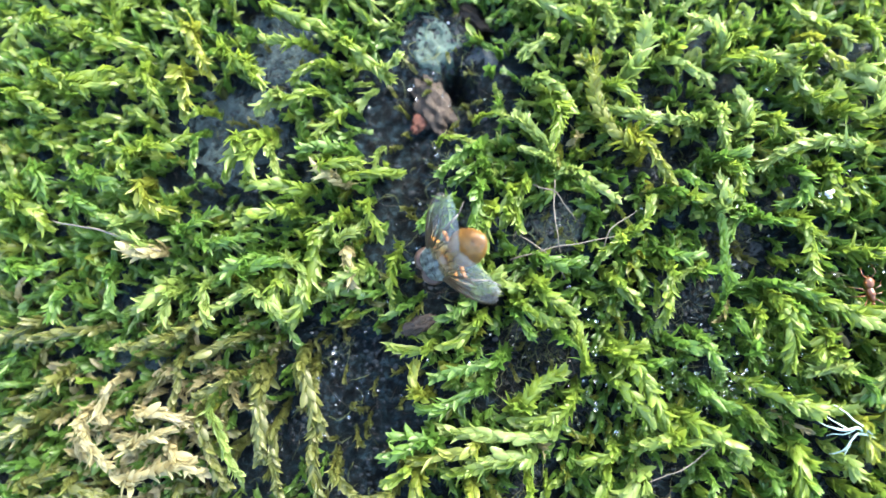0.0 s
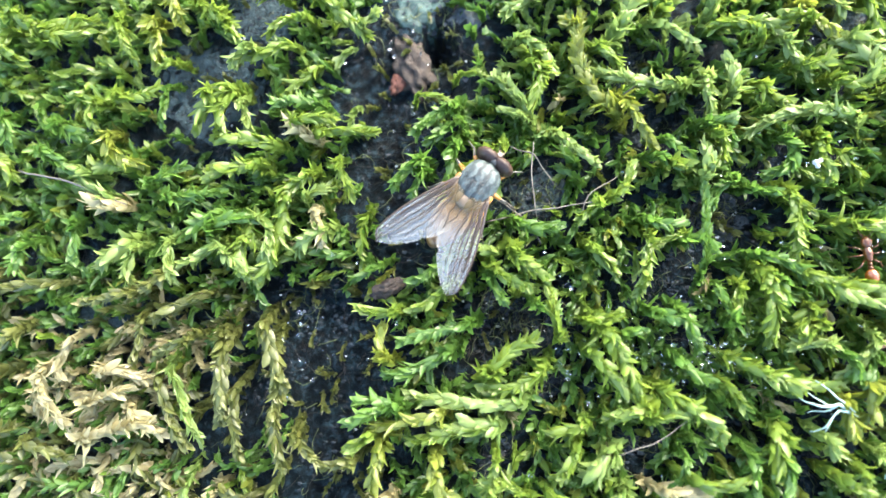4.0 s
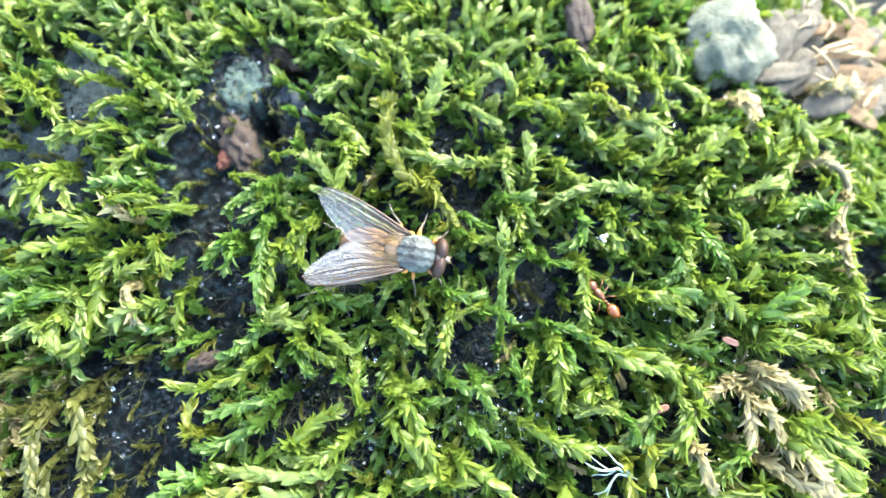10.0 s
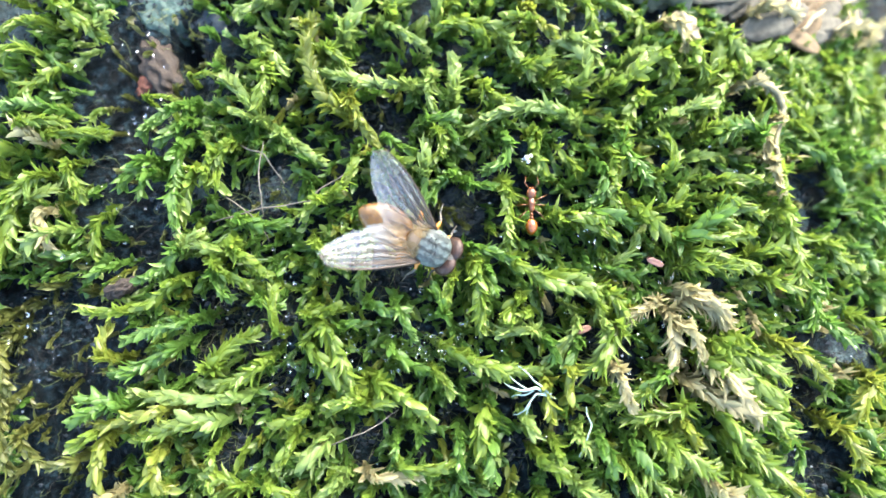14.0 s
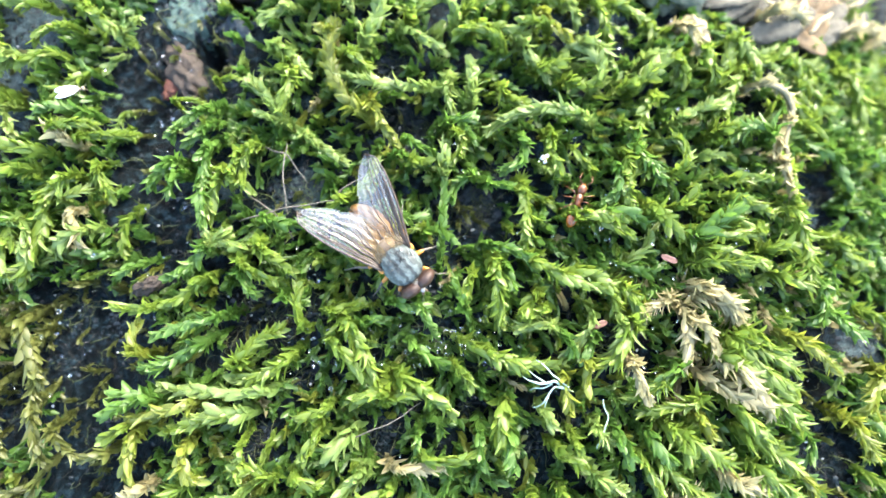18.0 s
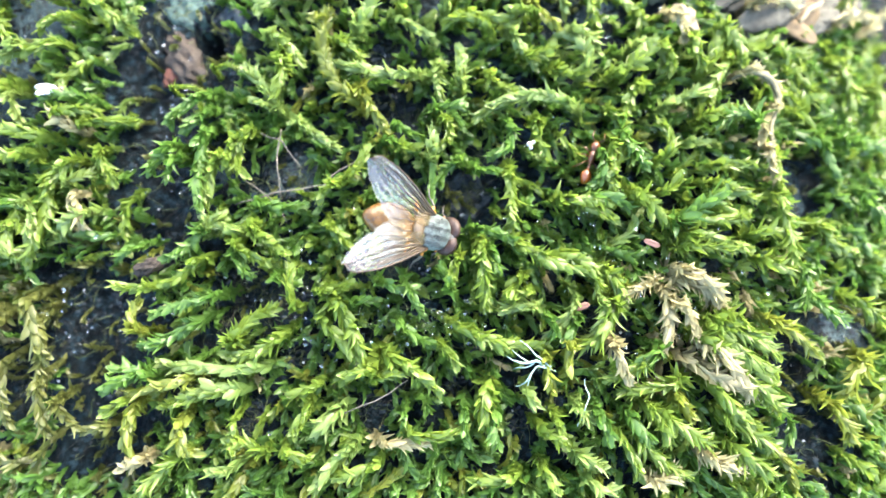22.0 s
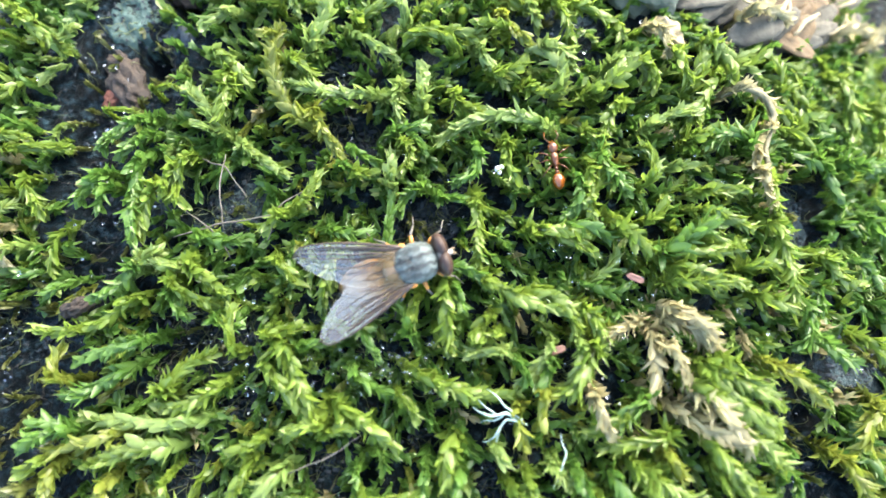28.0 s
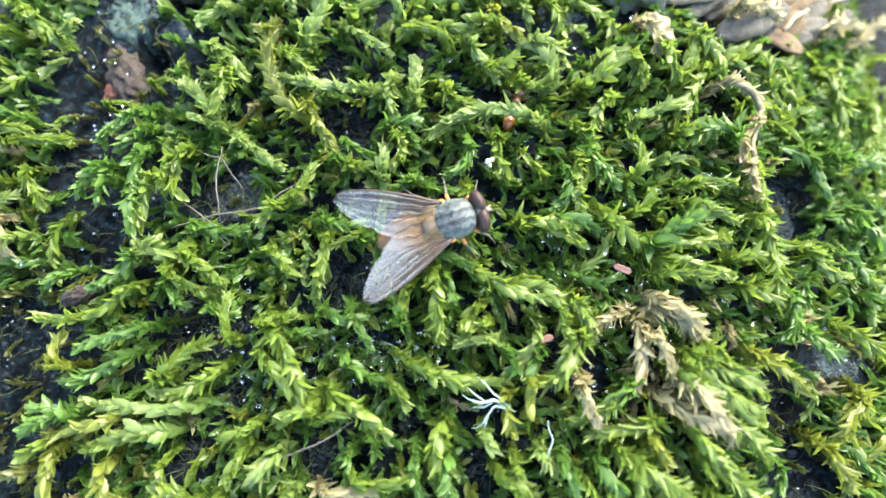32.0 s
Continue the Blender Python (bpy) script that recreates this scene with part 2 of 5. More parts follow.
def ball(rx, ry, rz, rings=14, sides=22, shape=None):
    """An ellipsoid, its surface moved by shape(unit vector) where given."""
    v, f = [(0, 0, 1)], []
    for i in range(1, rings):
        p = math.pi * i / rings
        v += [(math.sin(p) * math.cos(2 * math.pi * k / sides), math.sin(p) * math.sin(2 * math.pi * k / sides), math.cos(p)) for k in range(sides)]
    v.append((0, 0, -1))
    f += [(0, 1 + k, 1 + (k + 1) % sides) for k in range(sides)]
    for i in range(rings - 2):
        a = 1 + i * sides
        f += [(a + k, a + sides + k, a + sides + (k + 1) % sides, a + (k + 1) % sides) for k in range(sides)]
    last, a = len(v) - 1, 1 + (rings - 2) * sides
    f += [(a + k, last, a + (k + 1) % sides) for k in range(sides)]
    v = np.array(v, float)
    w = v * (rx, ry, rz)
    if shape:
        w = np.array([shape(p, q) for p, q in zip(v, w)])
    return w, f


def merged(*pieces):
    """One mesh from several vertex and face lists."""
    vs, fs, n = [], [], 0
    for v, f in pieces:
        vs.append(np.asarray(v, float))
        fs += [tuple(i + n for i in q) for q in f]
        n += len(v)
    return np.concatenate(vs), fs


# ---- the ground ----
def build_ground():
    def line(a, b, step):
        inner = list(np.arange(a, b + step / 2, step))
        out = [step * 1.6 * (1.55**k) for k in range(1, 29)]
        return [a - s for s in out[::-1]] + inner + [b + s for s in out]

    xs, ys = line(-48, 44, 0.32), line(-31, 26, 0.32)
    

    def height(x, y):
        """The bark near by, levelling out to a plain far sheet."""
        out = max(-44 - x, x - 40, -27 - y, y - 22)
        near = max(0.0, min(1.0, out / 6))
        far = max(0.0, min(1.0, out / 120))
        far = far * far * (3 - 2 * far)
        if near < 1:
            return (1 - near) * ground_z(x, y) + near * ((float(surf(x, y)) - 2.0) * (1 - far) - 6.0 * far)
        return (float(surf(x, y)) - 2.0) * (1 - far) - 6.0 * far

    verts = [(x, y, height(x, y)) for y in ys for x in xs]
    w = len(xs)
    faces = [(j * w + i, j * w + i + 1, (j + 1) * w + i + 1, (j + 1) * w + i) for j in range(len(ys) - 1) for i in range(w - 1)]
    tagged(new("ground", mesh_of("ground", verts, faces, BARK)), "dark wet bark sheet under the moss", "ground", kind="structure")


build_ground()

# ---- moss ----
LEAF_ROWS = ((0.0, 0.6), (0.18, 0.95), (0.42, 1.0), (0.68, 0.8), (0.87, 0.42))


def leaf_shape(half, cup, curl, sickle):
    """A slender, hollow, sickle-shaped leaf, one unit long: sixteen vertices."""
    v = []
    for u, k in LEAF_ROWS:
        h, z, y = half * k, curl * u * u, sickle * u * u
        v += [(u, y + h, z - cup * h), (u, y, z), (u, y - h, z - cup * h)]
    v.append((0.98, sickle, curl))
    f = []
    for r in range(4):
        a = 3 * r
        f += [(a, a + 1, a + 4, a + 3), (a + 1, a + 2, a + 5, a + 4)]
    return np.array(v), f + [(12, 13, 15), (13, 14, 15)]


LEAVES = [leaf_shape(0.27, 0.65, -0.5, -0.16), leaf_shape(0.24, 0.7, 0.22, -0.16), leaf_shape(0.27, 0.65, -0.5, 0.16), leaf_shape(0.24, 0.7, 0.22, 0.16), leaf_shape(0.13, 0.8, -0.4, -0.5), leaf_shape(0.13, 0.8, 0.3, 0.5)]
LEAF_FACES = LEAVES[0][1]
LEAF_SHADE = 0.22 * (LEAVES[0][0][:, 0] - 0.75)  # dark foot, pale tip: shade between overlapping leaves put into the colour
LOW_KEEP = [1, 3, 5, 9, 10, 11, 15]  # a plainer leaf for the low carpet
LOW_FACES = [(0, 2, 4), (0, 4, 1), (1, 4, 3), (2, 5, 4), (3, 4, 6), (4, 5, 6)]
PIECES = {}


def leaf_piece(tone, age_shade, kind):
    key = (tone, age_shade, kind)
    if key not in PIECES:
        v, f = LEAVES[kind]
        PIECES[key] = mesh_of("leaf", v, f, MOSS[tone], age_shade=(0.12, 0.4, 0.62, 0.9)[age_shade] + LEAF_SHADE)
    return PIECES[key]


def shoot_path(x, y, heading, length, bend, low, rise, rng, n=26):
    """A creeping stem: it leaves the bark, rises to the moss tops and bends on its way."""
    u = np.linspace(0, 1, n)
    a = np.radians(heading + bend * u)
    step = length / (n - 1)
    px = x + np.r_[0, np.cumsum(np.cos(a[:-1]) * step)]
    py = y + np.r_[0, np.cumsum(np.sin(a[:-1]) * step)]
    base = ground_z(x, y)
    top = surf(px, py) - low
    wave = 0.12 * np.sin(u * rng.uniform(4, 9) + rng.uniform(0, 6))
    k = np.clip(u / rise, 0, 1)
    k = k * k * (3 - 2 * k)
    pz = (base - 0.15) * (1 - k) + (top + wave) * k - 0.35 * np.clip((u - 0.75) / 0.25, 0, 1) ** 2
    return np.stack([px, py, pz], 1)


def shoot_leaves(path, width, rng, spacing=0.16, open_by=1.0, flat=1.1, grow=0.78, feathery=0.28):
    """For each leaf of a stem: place, axes, length and age."""
    seg = np.r_[0, np.cumsum(np.linalg.norm(np.diff(path, axis=0), axis=1))]
    full = width * grow
    size = max(0.4, full if full < 0.72 else 0.72 + 0.2 * (full - 0.72))
    s = np.arange(0.12 * size, seg[-1], size * spacing)
    s = np.r_[s, [seg[-1] - 0.02] * 3]
    p = np.stack([np.interp(s, seg, path[:, i]) for i in range(3)], 1)
    t = np.stack([np.interp(s, seg, g) for g in np.gradient(path, axis=0).T], 1)
    t /= np.linalg.norm(t, axis=1)[:, None]
    b = np.cross(t, (0, 0, 1.0))
    b /= np.linalg.norm(b, axis=1)[:, None] + 1e-9
    n = np.cross(b, t)
    u = s / seg[-1]
    phi = np.arange(len(s)) * 2.399 + rng.uniform(0, 6) + rng.normal(0, 0.4, len(s))
    rad = np.cos(phi)[:, None] * b + (np.sin(phi) * flat)[:, None] * n
    rad /= np.linalg.norm(rad, axis=1)[:, None]
    p = p + rad * (max(0.0, full - size) * 0.5 * np.interp(u, [0, 0.2, 0.85, 1], [0.2, 1, 0.8, 0]))[:, None]
    ang = np.radians(np.interp(u, [0, 0.7, 1], [30, 22, 6]) * open_by * rng.uniform(0.75, 1.25) + rng.normal(0, 10, len(s)))[:, None]
    x = np.cos(ang) * t + np.sin(ang) * rad
    z = np.cos(ang) * rad - np.sin(ang) * t
    y = np.cross(z, x)
    # each leaf is a little twisted on its stem
    roll = rng.normal(0, 0.3, len(s))[:, None]
    y, z = np.cos(roll) * y + np.sin(roll) * z, np.cos(roll) * z - np.sin(roll) * y
    ln = size * np.interp(u, [0, 0.15, 0.75, 1], [0.55, 0.95, 1.0, 0.8]) * rng.uniform(0.6, 1.35, len(s))
    age_shade = np.clip(np.interp(u, [0, 0.25, 0.6, 1], [0.1, 0.5, 0.75, 1.0]) + rng.normal(0, 0.1, len(s)), 0, 1)
    # on some shoots the leaf tips lie close, on others they hook outward
    kind = np.where(np.cos(phi) > 0, 0, 2) + (rng.random(len(s)) < rng.uniform(0.0, 0.4))
    fine = rng.random(len(s)) < rng.uniform(0.0, feathery)
    kind = np.where(fine, 4 + (kind % 2), kind)
    ln = np.where(fine, 1.2 * ln, ln)
    return p, np.stack([x, y, z], 2), ln, age_shade, kind


def leaf_mesh_arrays(p, axes, ln, age_shade, kind, low=False):
    """Vertices and ages for joined leaves."""
    kinds = np.array([v[LOW_KEEP] if low else v for v, _ in LEAVES])[kind]
    v = p[:, None] + np.einsum("nij,nkj->nki", axes, kinds) * ln[:, None, None]
    return v.reshape(-1, 3), (age_shade[:, None] + (LEAF_SHADE[LOW_KEEP] if low else LEAF_SHADE)).reshape(-1)


def faces_for(count, low=False):
    f = []
    one, step = (LOW_FACES, 7) if low else (LEAF_FACES, 16)
    for i in range(count):
        f += [tuple(q + step * i for q in c) for c in one]
    return f


RNG = np.random.default_rng(11)
LABELS = {
    "y": "yellow-green moss shoot with pointed overlapping leaves",
    "g": "deep green moss shoot creeping over dark bark",
    "p": "pale bright green moss shoot with plump leaves",
    "o": "olive-yellow moss shoot with curled fine leaves",
    "t": "dry tan moss shoot with withered leaves",
    "d": "dull olive moss shoot drooping over dark bark",
}
SINGLE = [0]
TAKEN = set()


def note_shoot(path):
    """Remembers the places that single shoots cover."""
    for x, y, _ in path:
        TAKEN.update((round(x / 0.8) + i, round(y / 0.8) + j) for i in (-1, 0, 1) for j in (-1, 0, 1))



def moss_shoot(x, y, heading, length, bend, width, tone):
    """One moss shoot as a thing: a stem, and its leaves."""
    rng = np.random.default_rng(int(abs(x * 131 + y * 977) * 10) % 100000)
    path = shoot_path(x, y, heading, length, bend, rng.uniform(-0.85, -0.2), rng.uniform(0.2, 0.4), rng)
    origin = path[0].copy()
    feathery = 0.95 if x > 12 and y < -5 else 0.28
    root = thing("moss_shoot", LABELS[tone], "moss", "moss shoots on the bark", at_mm(*origin))
    v, f = tube(path[::2] - origin, np.interp(np.linspace(0, 1, len(path[::2])), [0, 1], [0.075 * width, 0.03 * width]), 5)
    part("stem", mesh_of("stem", v, f, STEM), root)
    p, axes, ln, age_shade, kind = shoot_leaves(path - origin, width, rng, {"o": 0.06, "g": 0.08}.get(tone, 0.072), {"o": 1.0, "g": 1.15, "p": 0.9}.get(tone, 1.0), grow=0.56 if tone == "o" else 0.78, feathery=feathery)
    note_shoot(path)
    if -13 < x < 16 and -12 < y < 11 and SINGLE[0] < 5900:
        SINGLE[0] += len(p)
        for q, ax, l, a, k in zip(p, axes, ln, age_shade, kind):
            m = Matrix(ax.tolist()).to_4x4()
            m = Matrix.Translation(Vector(q.tolist()) * MM) @ m @ Matrix.Diagonal((l, l * rng.uniform(0.85, 1.2), l, 1))
            part("leaf", leaf_piece(tone, min(3, int(a * 4)), int(k)), root, "", m)
        p, axes, ln, age_shade, kind = shoot_leaves(path - origin, width * 0.92, rng, 0.06, 1.15, grow=0.56 if tone == "o" else 0.78, feathery=feathery)
        v, age_shades = leaf_mesh_arrays(p, axes, ln, age_shade * 0.85, kind)
        tagged(part("fine_leaves", mesh_of("fine_leaves", v, faces_for(len(p)), MOSS[tone], age_shade=age_shades), root), kind="stuff")
    else:
        p, axes, ln, age_shade, kind = shoot_leaves(path - origin, width, rng, 0.05, {"o": 1.0, "g": 1.15, "p": 0.9}.get(tone, 1.0), feathery=feathery)
        v, age_shades = leaf_mesh_arrays(p, axes, ln, age_shade, kind)
        tagged(part("foliage", mesh_of("foliage", v, faces_for(len(p)), MOSS[tone], age_shade=age_shades), root), kind="stuff")
    return root


moss_shoot(-25.22, 14.99, -38, 5.37, 21, 1.80, "y")
moss_shoot(-20.49, 12.72, -43, 5.01, 5, 1.60, "y")
moss_shoot(-17.02, 9.70, 19, 1.57, 47, 0.80, "p")
moss_shoot(-27.81, 11.88, -45, 3.56, 18, 1.40, "y")
moss_shoot(-21.32, 11.83, 192, 3.33, -34, 1.00, "y")
moss_shoot(-19.38, 10.06, -196, 3.33, 51, 1.00, "y")
moss_shoot(-20.34, 8.55, -169, 3.24, 5, 1.20, "y")
moss_shoot(-24.07, 6.32, -149, 4.06, 31, 1.80, "y")
moss_shoot(-18.25, 4.34, 155, 3.83, 41, 1.20, "g")
moss_shoot(-20.91, 2.19, 27, 5.09, -35, 1.20, "y")
moss_shoot(-21.54, 3.43, 8, 3.07, -2, 1.40, "y")
moss_shoot(-20.90, 2.01, 172, 4.68, 2, 1.40, "y")
moss_shoot(-21.88, 1.05, -177, 4.15, 25, 1.60, "y")
moss_shoot(-21.31, 0.42, -80, 6.81, -42, 1.92, "y")
moss_shoot(-18.24, 1.66, -58, 2.60, -14, 1.00, "y")
moss_shoot(-19.05, 0.78, -148, 2.58, 26, 1.12, "y")
moss_shoot(-10.16, 5.11, -158, 3.59, 27, 1.20, "g")
moss_shoot(-10.46, 4.02, -104, 6.46, 17, 1.60, "g")
moss_shoot(-12.28, 1.68, -150, 2.61, 25, 1.20, "g")
moss_shoot(-6.23, 3.86, 119, 3.41, 20, 1.20, "p")
moss_shoot(-8.47, 2.52, -122, 2.74, 28, 1.04, "y")
moss_shoot(-8.02, 9.41, -16, 3.78, -42, 1.36, "p")
moss_shoot(-6.74, 8.85, -48, 4.52, -79, 1.68, "y")
moss_shoot(-13.70, 5.09, 19, 2.47, -43, 0.48, "y")
moss_shoot(-11.12, 6.64, 8, 1.78, -4, 0.56, "y")
moss_shoot(-8.42, 14.77, -18, 4.28, -11, 1.44, "p")
moss_shoot(-7.35, 15.92, -22, 4.06, -0, 1.44, "y")
moss_shoot(-5.39, 12.35, -142, 2.82, -7, 1.60, "p")
moss_shoot(-3.18, 12.00, 128, 2.34, 32, 1.44, "y")
moss_shoot(-3.22, 14.39, -48, 2.62, -39, 1.20, "p")
moss_shoot(0.32, 3.72, 162, 8.57, -93, 2.32, "o")
moss_shoot(-1.30, 6.28, -66, 4.82, 12, 1.84, "o")
moss_shoot(-3.15, 10.43, 240, 1.27, -127, 1.20, "o")
moss_shoot(-1.68, 8.72, 52, 4.43, 31, 1.84, "p")
moss_shoot(-2.94, 8.71, -9, 2.75, -62, 1.36, "y")
moss_shoot(0.14, 10.87, -27, 4.15, -3, 1.12, "p")
moss_shoot(4.65, 6.52, 192, 7.44, -33, 1.28, "p")
moss_shoot(1.24, 10.70, 32, 3.31, 7, 1.44, "y")
moss_shoot(5.30, 10.57, -6, 3.83, -7, 1.44, "y")
moss_shoot(4.77, 11.35, 9, 3.30, 97, 0.72, "y")
moss_shoot(5.68, 4.78, 86, 3.01, 7, 1.52, "p")
moss_shoot(12.53, 9.51, -0, 2.79, -66, 1.44, "p")
moss_shoot(15.23, 6.15, 13, 4.27, 43, 1.44, "y")
moss_shoot(18.50, 8.75, -29, 2.42, -53, 1.00, "y")
moss_shoot(14.36, 3.38, -217, 7.85, 75, 1.36, "p")
moss_shoot(3.52, -6.78, 87, 6.96, -1, 0.80, "g")
moss_shoot(3.83, -0.18, 86, 2.49, -0, 1.36, "p")
moss_shoot(3.59, -2.43, -161, 3.26, 8, 0.60, "y")
moss_shoot(10.83, 3.42, -114, 2.69, 65, 1.60, "y")
moss_shoot(8.32, 3.41, -37, 3.17, -127, 1.36, "g")
moss_shoot(8.55, 0.71, -74, 4.43, -25, 1.28, "y")
moss_shoot(15.93, 3.83, -86, 3.12, 25, 1.60, "g")
moss_shoot(18.46, 3.56, 42, 4.13, -47, 1.12, "p")
moss_shoot(20.74, 2.70, 36, 4.73, -50, 1.28, "y")
moss_shoot(23.28, 10.39, -39, 3.88, -54, 1.84, "y")
moss_shoot(24.65, 8.44, -131, 5.29, 14, 1.60, "y")
moss_shoot(8.14, 15.52, -57, 4.88, 36, 1.60, "y")
moss_shoot(10.27, 12.35, -69, 3.68, 34, 1.20, "o")
moss_shoot(3.34, 3.74, 10, 2.35, -4, 1.20, "g")
moss_shoot(4.04, 3.38, -11, 2.30, -127, 1.12, "y")
moss_shoot(1.55, 1.57, -42, 1.50, 70, 0.88, "y")
moss_shoot(0.14, 1.92, -11, 2.58, -13, 0.88, "g")
moss_shoot(6.09, 0.53, -176, 2.29, 75, 1.12, "g")
moss_shoot(13.20, 13.16, -44, 3.85, -41, 1.44, "y")
moss_shoot(14.07, 16.58, -59, 3.99, -61, 1.60, "y")
moss_shoot(9.27, 7.90, -33, 3.01, 92, 1.20, "y")
moss_shoot(7.39, 7.12, -87, 2.77, 81, 1.20, "y")
moss_shoot(11.43, 7.17, -44, 2.74, 64, 1.36, "y")
moss_shoot(14.29, 1.64, -50, 3.15, -90, 1.36, "g")
moss_shoot(18.01, 6.11, -132, 3.87, 26, 1.20, "y")
moss_shoot(18.08, 0.23, 17, 3.12, 117, 1.36, "y")
moss_shoot(-17.78, -2.69, -166, 2.85, 33, 1.60, "p")
moss_shoot(-23.94, -2.02, -177, 3.63, 42, 1.60, "g")
moss_shoot(-25.03, -3.92, -44, 2.51, 9, 1.44, "p")
moss_shoot(-22.72, -1.95, -131, 2.89, 125, 1.20, "y")
moss_shoot(-24.88, -8.48, -77, 6.04, -22, 1.36, "d")
moss_shoot(-21.60, -7.95, -80, 6.49, -13, 1.36, "d")
moss_shoot(-13.21, -7.44, -159, 3.03, -38, 1.04, "y")
moss_shoot(-8.93, -8.07, -167, 4.78, 6, 1.12, "g")
moss_shoot(-9.91, -9.16, -139, 5.14, -30, 1.44, "g")
moss_shoot(-14.06, -10.83, 150, 2.26, -76, 1.44, "o")
moss_shoot(-10.49, -3.17, -107, 3.85, -56, 1.20, "g")
moss_shoot(-10.78, -4.52, 74, 1.58, -47, 1.60, "p")
moss_shoot(-9.07, -4.35, -52, 3.41, 41, 1.12, "y")
moss_shoot(-7.91, -3.33, -55, 3.17, 27, 1.60, "y")
moss_shoot(-9.05, -5.02, -59, 2.16, 2, 0.96, "g")
moss_shoot(-3.28, -3.14, -43, 2.63, -8, 1.12, "y")
moss_shoot(-4.46, -9.34, 113, 2.70, -20, 1.12, "y")
moss_shoot(-8.97, -11.73, 66, 3.75, -47, 1.60, "y")
moss_shoot(-4.68, -9.66, -122, 4.75, -56, 1.60, "y")
moss_shoot(-3.56, -6.82, -46, 6.66, -26, 1.68, "y")
moss_shoot(-3.54, -8.03, 7, 2.13, 11, 1.00, "y")
moss_shoot(-5.29, -12.54, 185, 7.69, -10, 1.60, "p")
moss_shoot(-10.10, -12.86, -158, 5.19, -13, 1.44, "o")
moss_shoot(-12.92, -13.61, 147, 3.46, 45, 1.36, "g")
moss_shoot(-7.07, -14.14, -191, 4.38, 32, 1.80, "p")
moss_shoot(-6.27, -6.67, -56, 1.65, 51, 0.88, "g")
moss_shoot(-7.78, -1.96, -36, 3.27, 54, 1.12, "g")
moss_shoot(0.66, -1.93, -93, 4.16, -11, 1.12, "y")
moss_shoot(6.80, -4.28, -83, 4.45, -3, 1.84, "y")
moss_shoot(5.95, -4.02, 6, 3.82, -55, 1.20, "g")
moss_shoot(8.28, -3.94, -48, 6.60, 48, 1.60, "y")
moss_shoot(14.00, -6.32, -21, 3.06, -68, 1.52, "y")
moss_shoot(15.20, -8.20, -98, 3.67, -49, 1.84, "y")
moss_shoot(10.87, -9.02, -199, 2.38, 40, 1.12, "p")
moss_shoot(3.65, -9.15, -33, 7.52, 34, 1.52, "y")
moss_shoot(3.95, -10.96, -20, 2.17, -58, 0.80, "y")
moss_shoot(12.87, -9.01, -90, 2.15, -49, 1.44, "g")
moss_shoot(10.74, -9.02, -56, 1.65, -16, 1.12, "g")
moss_shoot(12.96, -1.89, 9, 3.40, -42, 1.36, "g")
moss_shoot(12.58, -2.30, -8, 3.10, -27, 1.36, "y")
moss_shoot(16.00, -1.11, -34, 3.85, -15, 1.84, "y")
moss_shoot(17.78, -2.56, -25, 6.32, 42, 1.60, "y")
moss_shoot(19.33, -4.32, -2, 4.75, -22, 1.44, "y")
moss_shoot(18.53, -5.26, 6, 4.21, -16, 1.12, "y")
moss_shoot(18.68, -3.92, 30, 5.13, 5, 1.60, "g")
moss_shoot(18.90, -6.57, -4, 3.58, -65, 1.92, "t")
moss_shoot(18.49, -7.23, -86, 3.99, -15, 1.84, "t")
moss_shoot(18.70, -6.90, -159, 3.05, 9, 1.04, "t")
moss_shoot(19.06, -8.19, -65, 2.52, 0, 1.36, "t")
moss_shoot(21.57, -8.52, -52, 4.14, 13, 1.76, "y")
moss_shoot(20.46, -9.21, -53, 5.49, 26, 1.76, "y")
moss_shoot(18.70, -11.51, -34, 5.23, 13, 2.00, "t")
moss_shoot(18.09, -11.04, -134, 3.22, -18, 1.60, "g")
moss_shoot(15.35, -10.43, -112, 3.08, 68, 1.36, "t")
moss_shoot(25.68, -0.79, -67, 5.41, -25, 1.60, "y")
moss_shoot(1.49, -9.23, -62, 3.06, 46, 1.36, "g")
moss_shoot(1.14, -13.03, -206, 2.80, 66, 1.44, "y")
moss_shoot(-2.80, -13.39, -141, 2.20, -25, 1.44, "y")
moss_shoot(5.17, -8.24, 108, 2.05, -0, 1.20, "g")
moss_shoot(5.92, -5.29, -125, 2.13, 29, 1.12, "y")
moss_shoot(9.93, -6.60, -140, 2.17, 19, 1.12, "y")
moss_shoot(-1.52, -9.25, 59, 1.93, -75, 1.04, "g")
moss_shoot(1.84, -6.63, -63, 2.91, -0, 0.88, "g")
moss_shoot(18.53, -7.63, 30, 3.43, -99, 1.92, "t")
moss_shoot(19.46, -10.11, -29, 5.92, -7, 1.76, "y")
moss_shoot(19.72, -10.78, -21, 4.54, -45, 1.92, "t")
moss_shoot(20.62, -9.34, -29, 5.00, -0, 1.68, "y")
moss_shoot(21.93, -12.37, -36, 4.07, -9, 1.60, "y")
moss_shoot(20.35, -12.67, -65, 4.41, 38, 1.68, "y")
moss_shoot(17.40, -14.74, -49, 3.41, 30, 1.68, "y")
moss_shoot(16.42, -14.31, -44, 3.15, -28, 1.44, "y")
moss_shoot(15.48, -14.76, -58, 3.00, 5, 1.60, "g")
moss_shoot(13.66, -14.48, -65, 2.35, -13, 1.36, "g")
moss_shoot(17.49, -11.63, -135, 3.03, -28, 1.12, "y")
moss_shoot(19.86, -13.11, -169, 4.15, 4, 1.60, "y")
moss_shoot(21.09, -14.86, -37, 3.87, -3, 1.68, "y")
moss_shoot(24.20, -9.38, -21, 3.77, -29, 1.60, "o")
